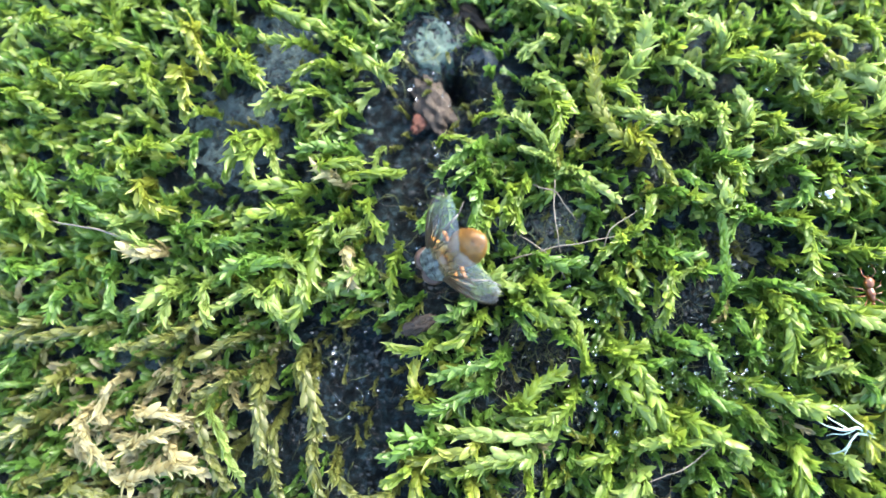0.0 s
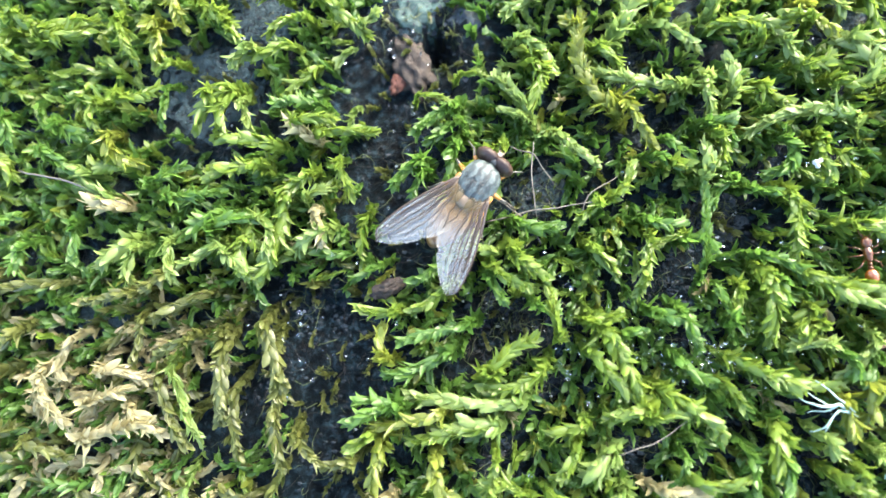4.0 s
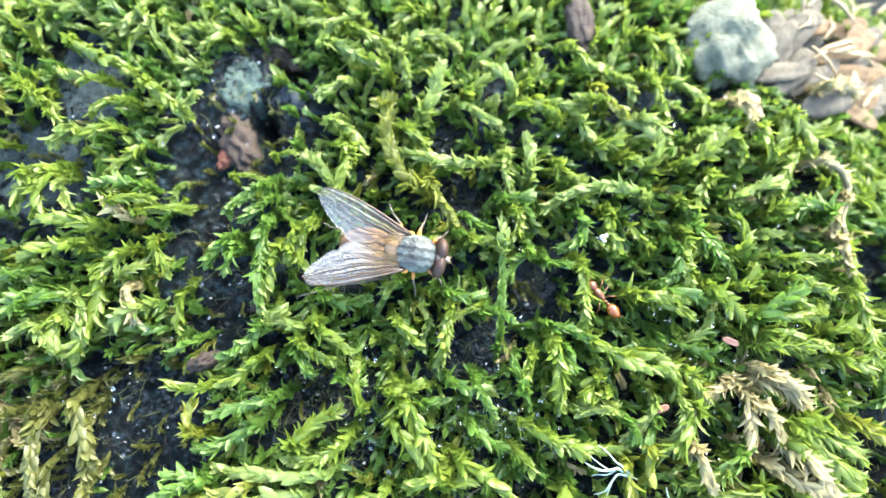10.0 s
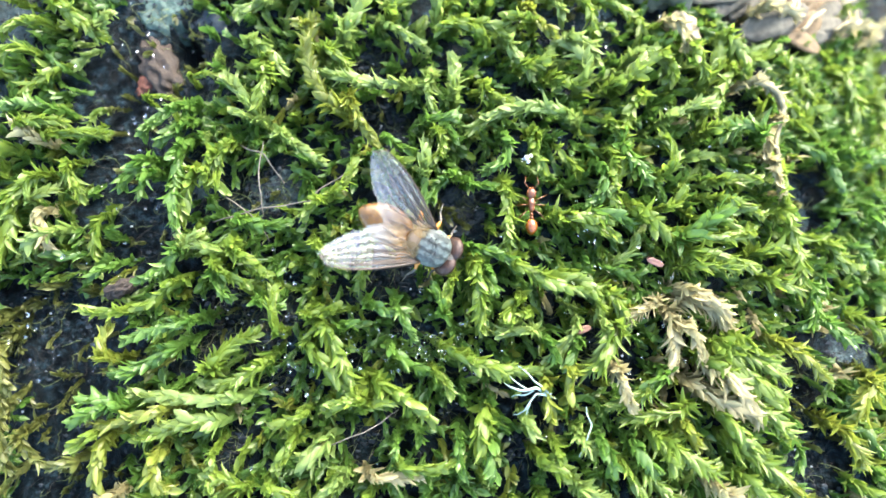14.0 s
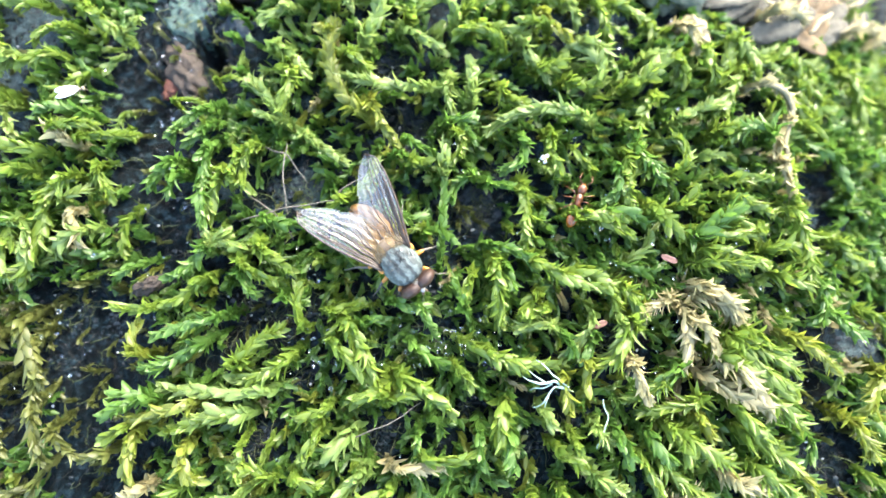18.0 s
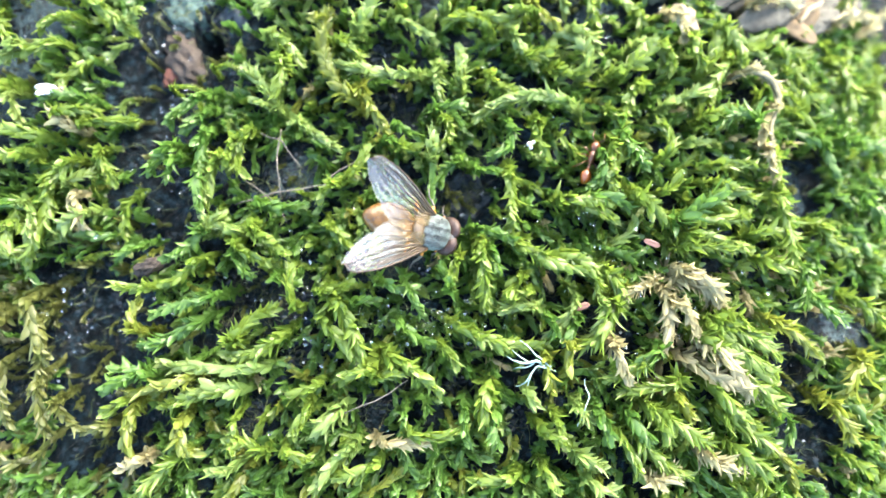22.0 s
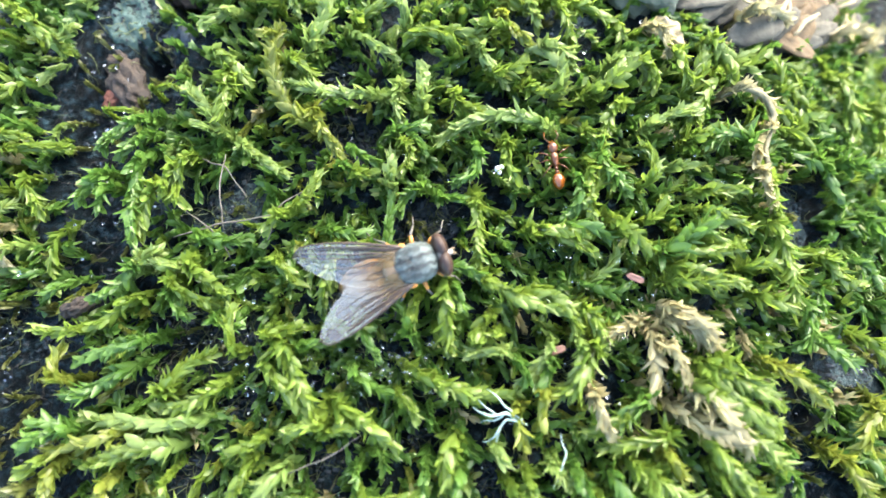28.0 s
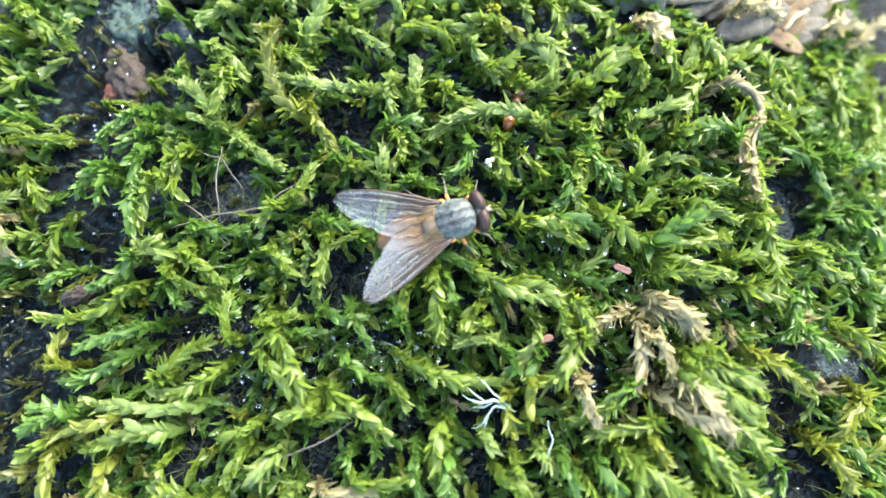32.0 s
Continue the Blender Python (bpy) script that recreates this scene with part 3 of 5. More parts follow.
moss_shoot(23.70, -4.75, 37, 3.58, -75, 1.44, "y")
moss_shoot(24.28, -5.73, -32, 3.70, 36, 1.36, "y")
moss_shoot(-7.00, -13.98, -181, 5.91, 26, 1.52, "y")
moss_shoot(-13.30, -12.65, -160, 3.65, 8, 1.36, "g")
moss_shoot(-3.53, -14.40, -105, 2.67, -24, 1.44, "y")
moss_shoot(-1.57, -14.98, -146, 2.16, 24, 2.24, "p")
moss_shoot(1.51, -16.04, -22, 4.18, 39, 1.36, "y")
moss_shoot(-0.05, -17.20, 11, 3.49, -20, 1.12, "t")
moss_shoot(2.26, -14.62, -90, 2.11, -12, 0.64, "g")
moss_shoot(-14.56, -14.26, -102, 3.75, 2, 1.60, "o")
moss_shoot(-11.27, -15.14, -124, 2.98, 86, 1.44, "o")
moss_shoot(-8.10, -15.08, -98, 2.70, 1, 0.88, "y")
moss_shoot(9.94, -15.85, -26, 2.47, -10, 1.36, "y")
moss_shoot(7.93, -14.70, -115, 2.43, 50, 1.44, "g")
moss_shoot(6.05, -14.42, -104, 2.71, 35, 1.36, "g")
moss_shoot(33.09, 9.50, -53, 5.15, -43, 1.84, "y")
moss_shoot(37.24, 7.90, -57, 4.97, -86, 1.76, "y")
moss_shoot(32.21, 2.62, -24, 5.00, 46, 1.60, "g")
moss_shoot(29.22, -3.03, -74, 4.19, 73, 1.60, "y")
moss_shoot(33.55, -0.34, -62, 4.11, 17, 1.60, "g")
moss_shoot(30.88, -7.79, -61, 4.09, 56, 1.60, "y")
moss_shoot(32.72, -11.79, -151, 3.77, 29, 1.60, "o")
moss_shoot(28.44, -14.55, -49, 2.91, -20, 1.44, "o")
moss_shoot(27.64, -7.71, -64, 3.25, 49, 1.44, "g")
moss_shoot(25.70, 2.57, 116, 3.45, 109, 1.60, "g")
moss_shoot(27.15, 3.01, -107, 6.83, 28, 1.44, "y")
moss_shoot(23.87, 6.04, 47, 4.20, -122, 1.04, "t")
moss_shoot(27.55, 4.73, -147, 3.29, 49, 0.96, "t")
moss_shoot(25.93, 2.50, -89, 3.90, 14, 0.96, "t")
moss_shoot(33.94, 11.67, 31, 6.24, -40, 1.60, "t")
moss_shoot(36.92, 11.02, 38, 5.78, -6, 1.60, "t")
moss_shoot(26.25, 12.05, 23, 3.69, -43, 1.20, "t")
moss_shoot(19.62, 11.64, -32, 2.83, -60, 1.20, "t")
moss_shoot(27.18, -5.75, -53, 3.13, -75, 1.36, "g")
moss_shoot(-9.53, 1.46, -126, 3.84, 32, 1.76, "y")
moss_shoot(-5.76, 3.28, 127, 3.98, -5, 1.36, "p")
moss_shoot(-5.86, 3.83, -39, 4.11, 6, 1.20, "p")
moss_shoot(-10.02, 4.22, -147, 2.83, 2, 1.12, "g")
moss_shoot(-7.71, 2.76, -121, 1.79, 7, 1.04, "y")
moss_shoot(-12.45, 0.85, -128, 1.59, 19, 1.44, "g")
moss_shoot(-2.16, -0.96, 20, 2.80, 61, 1.04, "y")
moss_shoot(8.71, 9.96, -55, 3.31, -4, 1.44, "p")
moss_shoot(16.00, 5.68, 54, 3.79, -6, 1.36, "y")
moss_shoot(18.67, 8.75, -15, 2.41, -110, 1.12, "y")
moss_shoot(20.10, 4.42, 39, 2.59, -58, 1.04, "p")
moss_shoot(21.00, 2.81, 36, 4.20, -51, 1.20, "y")
moss_shoot(15.24, 4.35, -58, 2.67, -4, 1.36, "y")
moss_shoot(15.85, 2.82, -74, 3.07, 32, 1.28, "g")
moss_shoot(11.29, -2.12, -0, 4.05, -9, 1.44, "y")
moss_shoot(14.64, -1.45, 52, 2.99, 15, 1.36, "y")
moss_shoot(18.21, -1.80, 18, 2.09, 49, 1.20, "y")
moss_shoot(20.69, -0.72, -18, 4.33, -1, 1.20, "y")
moss_shoot(11.21, 9.97, 121, 2.46, 97, 1.36, "y")
moss_shoot(4.48, 7.27, -115, 2.69, 51, 1.28, "p")
moss_shoot(-0.09, -1.66, -39, 2.88, 57, 1.20, "g")
moss_shoot(1.98, -3.36, 32, 2.57, -81, 1.20, "g")
moss_shoot(6.03, -10.14, -36, 2.84, 20, 1.36, "y")
moss_shoot(0.10, -6.98, -36, 2.79, 44, 0.96, "g")
moss_shoot(-33.03, 11.29, -58, 4.09, -13, 1.20, "y")
moss_shoot(-37.22, 12.71, -11, 4.52, -8, 1.44, "y")
moss_shoot(-40.00, 10.70, -18, 3.32, -16, 1.80, "y")
moss_shoot(-38.06, 9.34, -23, 3.91, 52, 1.92, "y")
moss_shoot(-29.74, 13.49, -65, 4.06, -2, 1.92, "o")
moss_shoot(-30.40, 10.47, -44, 3.14, -62, 1.76, "o")
moss_shoot(-32.51, 5.94, -62, 3.68, 119, 1.12, "y")
moss_shoot(-32.67, 4.95, -128, 1.63, 24, 1.20, "y")
moss_shoot(-29.00, 6.72, -71, 3.37, -41, 0.72, "g")
moss_shoot(-28.03, 7.70, -132, 1.72, -36, 0.72, "y")
moss_shoot(-41.91, 1.82, 5, 3.96, -66, 1.92, "y")
moss_shoot(-37.69, 1.93, -8, 4.10, -41, 1.76, "g")
moss_shoot(-30.55, 1.09, -155, 3.26, -48, 1.60, "y")
moss_shoot(-32.76, 0.04, 154, 2.41, 25, 1.04, "p")
moss_shoot(-31.06, -1.43, 208, 2.48, -80, 1.84, "t")
moss_shoot(-29.41, -0.91, -10, 4.24, 24, 1.20, "g")
moss_shoot(-30.15, -0.43, 17, 2.57, 22, 1.12, "g")
moss_shoot(-25.90, -3.79, 65, 3.42, -84, 1.44, "g")
moss_shoot(-34.60, -2.29, -64, 2.59, -43, 1.44, "g")
moss_shoot(-30.11, -3.22, -125, 3.12, -31, 1.60, "p")
moss_shoot(-28.20, -3.06, -72, 2.87, -25, 1.20, "p")
moss_shoot(-23.02, -2.76, -122, 3.20, 61, 1.52, "y")
moss_shoot(-33.99, -6.49, -180, 6.32, 17, 1.12, "d")
moss_shoot(-38.17, -5.62, -155, 4.01, -4, 1.60, "d")
moss_shoot(-29.15, -6.78, -169, 4.04, 1, 1.12, "d")
moss_shoot(-24.78, -6.71, -164, 4.53, 17, 1.52, "d")
moss_shoot(-29.70, -7.30, -88, 4.19, -21, 0.80, "d")
moss_shoot(-25.31, -9.15, -160, 3.62, 12, 1.12, "d")
moss_shoot(-28.50, -10.64, -85, 5.62, 28, 1.12, "d")
moss_shoot(-24.23, -8.70, -103, 5.47, 28, 1.60, "d")
moss_shoot(-23.43, -11.28, -99, 5.23, 19, 1.28, "d")
moss_shoot(-22.16, -7.65, -71, 4.63, 1, 1.60, "d")
moss_shoot(-21.37, -12.46, -85, 4.37, 9, 1.28, "d")
moss_shoot(-33.21, -12.17, 26, 3.85, -51, 1.76, "t")
moss_shoot(-33.21, -13.94, 30, 3.22, -16, 1.44, "t")
moss_shoot(-33.60, -16.43, 37, 4.83, -34, 1.76, "t")
moss_shoot(-30.97, -13.30, -45, 3.24, 15, 1.44, "t")
moss_shoot(-36.05, -11.25, -81, 4.20, 30, 1.36, "t")
moss_shoot(-37.98, -12.25, -210, 3.05, 98, 1.60, "d")
moss_shoot(-39.34, -12.92, -168, 2.76, 17, 1.44, "d")
moss_shoot(-41.17, -16.61, 10, 2.96, 19, 1.44, "d")
moss_shoot(-26.34, 11.52, -64, 3.02, 16, 1.36, "y")
moss_shoot(-23.34, 8.64, -135, 1.79, -0, 1.04, "p")
moss_shoot(-26.59, 5.93, -37, 2.40, -48, 1.36, "y")
moss_shoot(-24.03, 5.88, -140, 3.04, 58, 1.60, "y")
moss_shoot(-39.94, 14.31, -47, 2.55, 56, 1.76, "y")
moss_shoot(-41.28, 8.67, -8, 2.99, -32, 1.76, "y")
moss_shoot(-39.64, 4.17, -25, 2.18, -93, 1.44, "g")
moss_shoot(-36.21, 3.74, -39, 2.57, 25, 1.44, "g")
moss_shoot(-36.85, -3.53, -131, 2.46, 27, 1.44, "g")
moss_shoot(-40.70, -2.04, -52, 2.57, 84, 1.60, "g")
moss_shoot(-33.41, -9.26, -138, 3.30, 40, 1.20, "t")
moss_shoot(-37.20, -8.57, -106, 3.35, -62, 1.20, "d")
moss_shoot(-38.01, -16.14, -3, 3.62, -25, 1.44, "d")
moss_shoot(-6.19, 3.79, 167, 1.83, -18, 0.81, "p")
moss_shoot(-8.18, 2.58, -120, 3.12, 55, 0.96, "y")
moss_shoot(1.03, 3.15, -39, 2.47, 19, 0.96, "g")
moss_shoot(-2.01, -0.79, -135, 1.69, -6, 0.89, "y")
moss_shoot(8.32, 8.35, 111, 4.10, 91, 1.19, "y")
moss_shoot(13.43, 5.84, 41, 4.20, 125, 1.56, "p")
moss_shoot(16.78, 7.47, 76, 3.90, -171, 1.11, "p")
moss_shoot(21.71, 5.60, 68, 5.22, -10, 1.56, "y")
moss_shoot(15.54, 2.81, -99, 4.98, 21, 1.33, "y")
moss_shoot(6.11, 0.13, -20, 2.01, 15, 0.89, "g")
moss_shoot(4.99, 4.00, -56, 1.35, -5, 0.81, "g")
moss_shoot(21.52, 0.09, 4, 3.31, -3, 1.04, "y")
moss_shoot(-7.76, -4.26, 171, 3.23, -15, 1.33, "p")
moss_shoot(-10.34, -5.42, -131, 3.33, -18, 1.26, "y")
moss_shoot(-3.51, -8.82, -56, 4.67, 20, 1.63, "y")
moss_shoot(-0.26, -11.44, -10, 5.21, -39, 1.63, "y")
moss_shoot(-0.16, -13.43, 18, 2.25, -3, 1.11, "y")
moss_shoot(-5.97, -18.05, 141, 2.79, 47, 1.26, "y")
moss_shoot(-7.59, -18.49, -165, 2.12, -2, 1.11, "p")
moss_shoot(-5.42, -17.50, -21, 1.76, 5, 1.48, "y")
moss_shoot(-0.38, -17.01, -148, 4.10, 29, 1.63, "p")
moss_shoot(1.08, -17.98, -149, 3.19, -19, 1.33, "y")
moss_shoot(-10.88, -17.54, -144, 4.54, 10, 1.48, "y")
moss_shoot(-13.75, -18.19, -154, 1.89, 0, 1.26, "t")
moss_shoot(-15.69, -16.19, -167, 2.49, 2, 1.26, "d")
moss_shoot(-14.98, -14.51, -144, 2.08, -1, 1.11, "y")
moss_shoot(10.33, -6.54, 47, 5.19, -133, 1.70, "y")
moss_shoot(7.52, -4.90, -75, 1.70, 2, 0.96, "g")
moss_shoot(14.18, -7.65, -69, 3.24, -64, 1.33, "p")
moss_shoot(13.27, -7.72, -117, 3.52, -16, 1.26, "p")
moss_shoot(10.17, -7.66, -156, 1.46, 9, 0.96, "y")
moss_shoot(20.60, -2.00, -26, 3.29, 9, 1.48, "y")
moss_shoot(15.59, -15.16, -72, 5.15, 54, 1.48, "y")
moss_shoot(14.89, -15.82, -58, 3.39, -14, 1.33, "y")
moss_shoot(18.65, -13.82, -68, 1.76, 20, 1.33, "o")
moss_shoot(12.47, -10.49, -99, 2.26, 0, 1.63, "o")
moss_shoot(10.93, -11.17, -92, 2.57, 14, 1.48, "o")
moss_shoot(7.99, -13.02, -137, 3.40, 66, 1.85, "y")
moss_shoot(9.50, -13.55, -65, 1.28, 6, 1.11, "p")
moss_shoot(12.56, -14.52, -56, 1.41, -1, 1.48, "p")
moss_shoot(11.18, -14.86, -75, 1.99, 16, 1.19, "y")
moss_shoot(12.14, -17.15, -35, 2.14, 10, 1.26, "p")
moss_shoot(9.68, -18.94, -176, 2.94, 9, 1.48, "y")
moss_shoot(10.43, -18.15, -52, 1.64, -15, 1.26, "y")
moss_shoot(13.03, -19.08, -24, 1.66, 13, 1.48, "p")
moss_shoot(16.68, -19.34, 29, 1.82, -16, 1.48, "t")
moss_shoot(19.78, -17.39, -25, 2.38, 9, 1.63, "t")
moss_shoot(21.23, -16.74, -30, 3.00, -12, 1.63, "y")
moss_shoot(-24.17, 5.68, -76, 2.20, -3, 0.96, "p")
moss_shoot(-19.16, 2.27, 138, 2.11, 19, 1.48, "t")
moss_shoot(-20.22, -1.26, 17, 1.78, 20, 0.96, "p")
moss_shoot(-19.25, -1.13, -75, 2.51, -10, 1.48, "t")
moss_shoot(-23.34, -2.21, 7, 3.38, -145, 0.96, "p")
moss_shoot(-24.65, -3.51, -141, 3.40, -17, 1.11, "p")
moss_shoot(-29.98, -3.78, -106, 2.29, 2, 1.04, "p")
moss_shoot(-27.80, -5.40, -137, 2.00, -6, 1.11, "d")
moss_shoot(-31.49, -1.47, 150, 2.76, 12, 1.48, "p")
moss_shoot(-28.19, -10.28, -68, 5.82, 4, 0.96, "p")
moss_shoot(-32.37, 3.21, -84, 2.95, 67, 1.63, "o")
moss_shoot(-38.30, 9.40, 2, 4.25, 15, 1.85, "y")
moss_shoot(-38.85, 9.93, -125, 1.90, 13, 1.11, "y")
moss_shoot(-20.12, -14.45, -58, 2.48, 10, 0.96, "d")
moss_shoot(-5.02, 16.51, -160, 2.62, 6, 1.26, "p")
moss_shoot(-2.95, 13.16, 80, 5.10, -128, 1.26, "p")
moss_shoot(4.54, 10.16, 72, 3.26, 92, 1.48, "p")
moss_shoot(12.00, 12.86, -64, 2.03, -2, 1.26, "p")
moss_shoot(15.36, 15.90, -65, 2.78, -19, 1.48, "p")
moss_shoot(14.26, 12.51, -19, 3.08, -12, 1.63, "y")
moss_shoot(21.29, 9.85, -87, 2.96, 17, 1.48, "y")


def moss_carpet():
    """The lower moss between the shoots: creeping stems and short upright tips in one sheet."""
    vs, age_shades, idx, n = [], [], [], 0
    rng = np.random.default_rng(5)
    for i in range(10800):
        x, y = rng.uniform(-43, 40), rng.uniform(-24, 19.5)
        b = bare(x, y)[0]
        sort = ("low", "long", "tip")[i % 3]
        stray = sort == "tip" and b > 0.5 and rng.random() < 0.3  # small dull tufts on the bare bark
        if not stray and rng.random() < b * 1.15:
            continue
        out = math.degrees(math.atan2(y - 8.0, x - 3.0))
        heading = out + rng.normal(0, 50)
        length = {"low": rng.uniform(1.2, 3.0), "long": rng.uniform(2.6, 5.2), "tip": rng.uniform(0.5, 1.3)}[sort]
        width = {"low": rng.uniform(0.7, 1.1), "long": rng.uniform(1.0, 1.6), "tip": rng.uniform(0.5, 0.8) if stray else rng.uniform(0.8, 1.3)}[sort]
        low = {"low": rng.uniform(0.9, 1.7), "long": rng.uniform(0.3, 1.0), "tip": rng.uniform(1.3, 2.0) if stray else rng.uniform(0.6, 1.6)}[sort]
        path = shoot_path(x, y, heading, length, rng.normal(0, 40), low, rng.uniform(0.3, 0.6) if sort != "tip" else 1.0, rng, 14)
        if not stray and max(bare(*q[:2])[0] for q in path[4::3]) > (0.4 if sort == "long" else 0.55):
            continue
        if sort == "long":
            cells = [(round(q[0] / 0.8), round(q[1] / 0.8)) for q in path[4:]]
            if sum(c in TAKEN for c in cells) > 5:
                continue
            TAKEN.update(cells[::2])
        p, axes, ln, age_shade, kind = shoot_leaves(path, width, rng, 0.1 if sort == "long" else 0.13, rng.uniform(0.9, 1.3) if sort != "tip" else rng.uniform(0.9, 1.4), grow=0.7)
        # lower stems are scaled darker: shade between the shoots put into leaf colour
        v, a = leaf_mesh_arrays(p, axes, ln, age_shade * (0.88 if sort == "long" else 0.62), kind, True)
        dry = 0.5 if (-38 < x < -24 and y < -8) else 0.3 if (17 < x < 30 and -14 < y < -6) else 0.012
        r = rng.random()
        # paler tones towards the top and right: brighter light put into moss colour
        sunny_tint = 0.36 if y > 7 else 0.25 if x > 18 else 0.0
        tone = 4 if r < dry * 0.7 else 1 if r < (0.42 - sunny_tint if sort == "long" else 0.7) else 2 if r > 0.95 - 0.4 * sunny_tint else 3 if r > 0.9 else 0
        # near the bottom, dimmer light is put in as deeper green and olive
        if y < -9 and tone in (0, 2) and rng.random() < 0.6:
            tone = 1 if rng.random() < 0.6 else 3
        if stray or x < -15 and y < -4 and tone in (0, 2, 3) and rng.random() < 0.75:
            tone = 5
        vs.append(v)
        age_shades.append(a)
        idx += [tone] * (len(p) * len(LOW_FACES))
        n += len(p)
    me = mesh_of("moss_carpet", np.concatenate(vs), faces_for(n, True), [MOSS[t] for t in TONES], index=idx, age_shade=np.concatenate(age_shades))
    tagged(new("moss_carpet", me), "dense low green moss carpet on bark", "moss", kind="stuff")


moss_carpet()


# ---- the fly ----
def fly_materials():
    T = Mat("fly_thorax")
    c = T.t.nodes.new("ShaderNodeTexCoord").outputs["Object"]
    sep = T.node("ShaderNodeSeparateXYZ", Vector=c)
    y = T.math("MULTIPLY", T.math("ABSOLUTE", sep.outputs["Y"]), 1000.0)
    wob = T.math("MULTIPLY", T.math("SUBTRACT", T.noise(2.2, 3.0), 0.5), 0.6)
    y = T.math("ADD", y, wob)
    stripe = T.ramp(y, (0.10, (0.0,) * 3), (0.2, (1.0,) * 3), (0.32, (1.0,) * 3), (0.42, (0.0,) * 3), (0.58, (0.0,) * 3), (0.66, (0.8,) * 3), (0.8, (0.8,) * 3), (0.9, (0.0,) * 3))
    dust = T.noise(7.0, 5.0, 0.7)
    grey = T.ramp(dust, (0.3, (0.042, 0.055, 0.05)), (0.7, (0.115, 0.14, 0.13)))
    T.put(Base_Color=T.mix(T.math("MULTIPLY", stripe, 0.75), grey, (0.007, 0.009, 0.010)), Roughness=0.5, Specular_IOR_Level=0.3)
    T.bump(dust, 0.04)
    E = Mat("fly_eye")
    cells = E.node("ShaderNodeTexVoronoi", Vector=E.coords(), Scale=22.0).outputs["Distance"]
    e = E.noise(0.9, 2.0)
    E.put(Base_Color=E.ramp(e, (0.3, (0.02, 0.0115, 0.008)), (0.7, (0.048, 0.026, 0.018))), Roughness=0.42, Specular_IOR_Level=0.3)
    E.bump(cells, 0.012)
    A = Mat("fly_abdomen")
    n = A.noise(2.4, 5.0, 0.6)
    sx = A.math("MULTIPLY", A.node("ShaderNodeSeparateXYZ", Vector=A.t.nodes.new("ShaderNodeTexCoord").outputs["Object"]).outputs["X"], 1000.0)
    band = A.math("PINGPONG", sx, 0.42)
    A.put(Base_Color=A.mix(A.ramp(band, (0.0, (0.55,) * 3), (0.16, (0.0,) * 3)), A.ramp(n, (0.3, (0.07, 0.032, 0.007)), (0.7, (0.19, 0.092, 0.018))), (0.08, 0.04, 0.009)), Roughness=0.38, Coat_Weight=0.2)
    A.bump(n, 0.05)
    translucent(A, (0.4, 0.2, 0.05, 1.0), 0.12)
    W = Mat("fly_wing")
    sep = W.node("ShaderNodeSeparateXYZ", Vector=W.t.nodes.new("ShaderNodeTexCoord").outputs["Object"])
    x = W.math("MULTIPLY", sep.outputs["X"], 1000.0)
    base = W.ramp(W.math("MULTIPLY", x, 0.16), (0.06, (0.22, 0.10, 0.016)), (0.22, (0.24, 0.165, 0.075)), (0.42, (0.33, 0.35, 0.35)))
    fine = W.noise(9.0, 4.0)
    W.put(Base_Color=base, Roughness=0.3, Coat_Weight=0.6, Coat_Roughness=0.2, Specular_IOR_Level=0.6)
    W.bump(fine, 0.02, 0.5)
    tr = W.node("ShaderNodeBsdfTransparent", Color=W.ramp(W.math("MULTIPLY", x, 0.16), (0.1, (0.84, 0.62, 0.22)), (0.5, (0.88, 0.85, 0.74))))
    mx = W.node("ShaderNodeMixShader", Fac=W.ramp(W.math("MULTIPLY", x, 0.16), (0.0, (0.5,) * 3), (0.3, (0.30,) * 3), (1.0, (0.30,) * 3)))
    W.t.links.new(tr.outputs[0], mx.inputs[1])
    W.t.links.new(W.b.outputs[0], mx.inputs[2])
    W.t.links.new(mx.outputs[0], W.out.inputs[0])
    C = Mat("fly_calypter")
    C.put(Base_Color=C.ramp(C.noise(2.0, 3.0), (0.3, (0.10, 0.07, 0.03)), (0.7, (0.17, 0.135, 0.075))), Roughness=0.35, Coat_Weight=0.2)
    tr = C.node("ShaderNodeBsdfTransparent", Color=(0.95, 0.9, 0.8, 1.0))
    mx = C.node("ShaderNodeMixShader", Fac=0.28)
    C.t.links.new(tr.outputs[0], mx.inputs[1])
    C.t.links.new(C.b.outputs[0], mx.inputs[2])
    C.t.links.new(mx.outputs[0], C.out.inputs[0])
    return {
        "thorax": T.m,
        "eye": E.m,
        "abdomen": A.m,
        "wing": W.m,
        "calypter": C.m,
        "vein": plain("fly_vein", (0.02, 0.013, 0.009), (0.055, 0.034, 0.018), 3.0, 0.4, 0.01),
        "tan": plain("fly_scutellum", (0.07, 0.048, 0.026), (0.15, 0.105, 0.058), 3.0, 0.45, 0.03),
        "orange": plain("fly_femur", (0.30, 0.11, 0.01), (0.46, 0.20, 0.025), 3.0, 0.4, 0.02),
        "dark": plain("fly_tibia", (0.05, 0.045, 0.035), (0.13, 0.12, 0.10), 4.0, 0.5, 0.02),
        "silver": plain("fly_face", (0.16, 0.15, 0.135), (0.42, 0.40, 0.37), 5.0, 0.35, 0.02),
        "bristle": plain("fly_bristle", (0.012, 0.012, 0.012), (0.03, 0.028, 0.025), 4.0, 0.4, 0.0),
    }


WING_LEN = 5.95


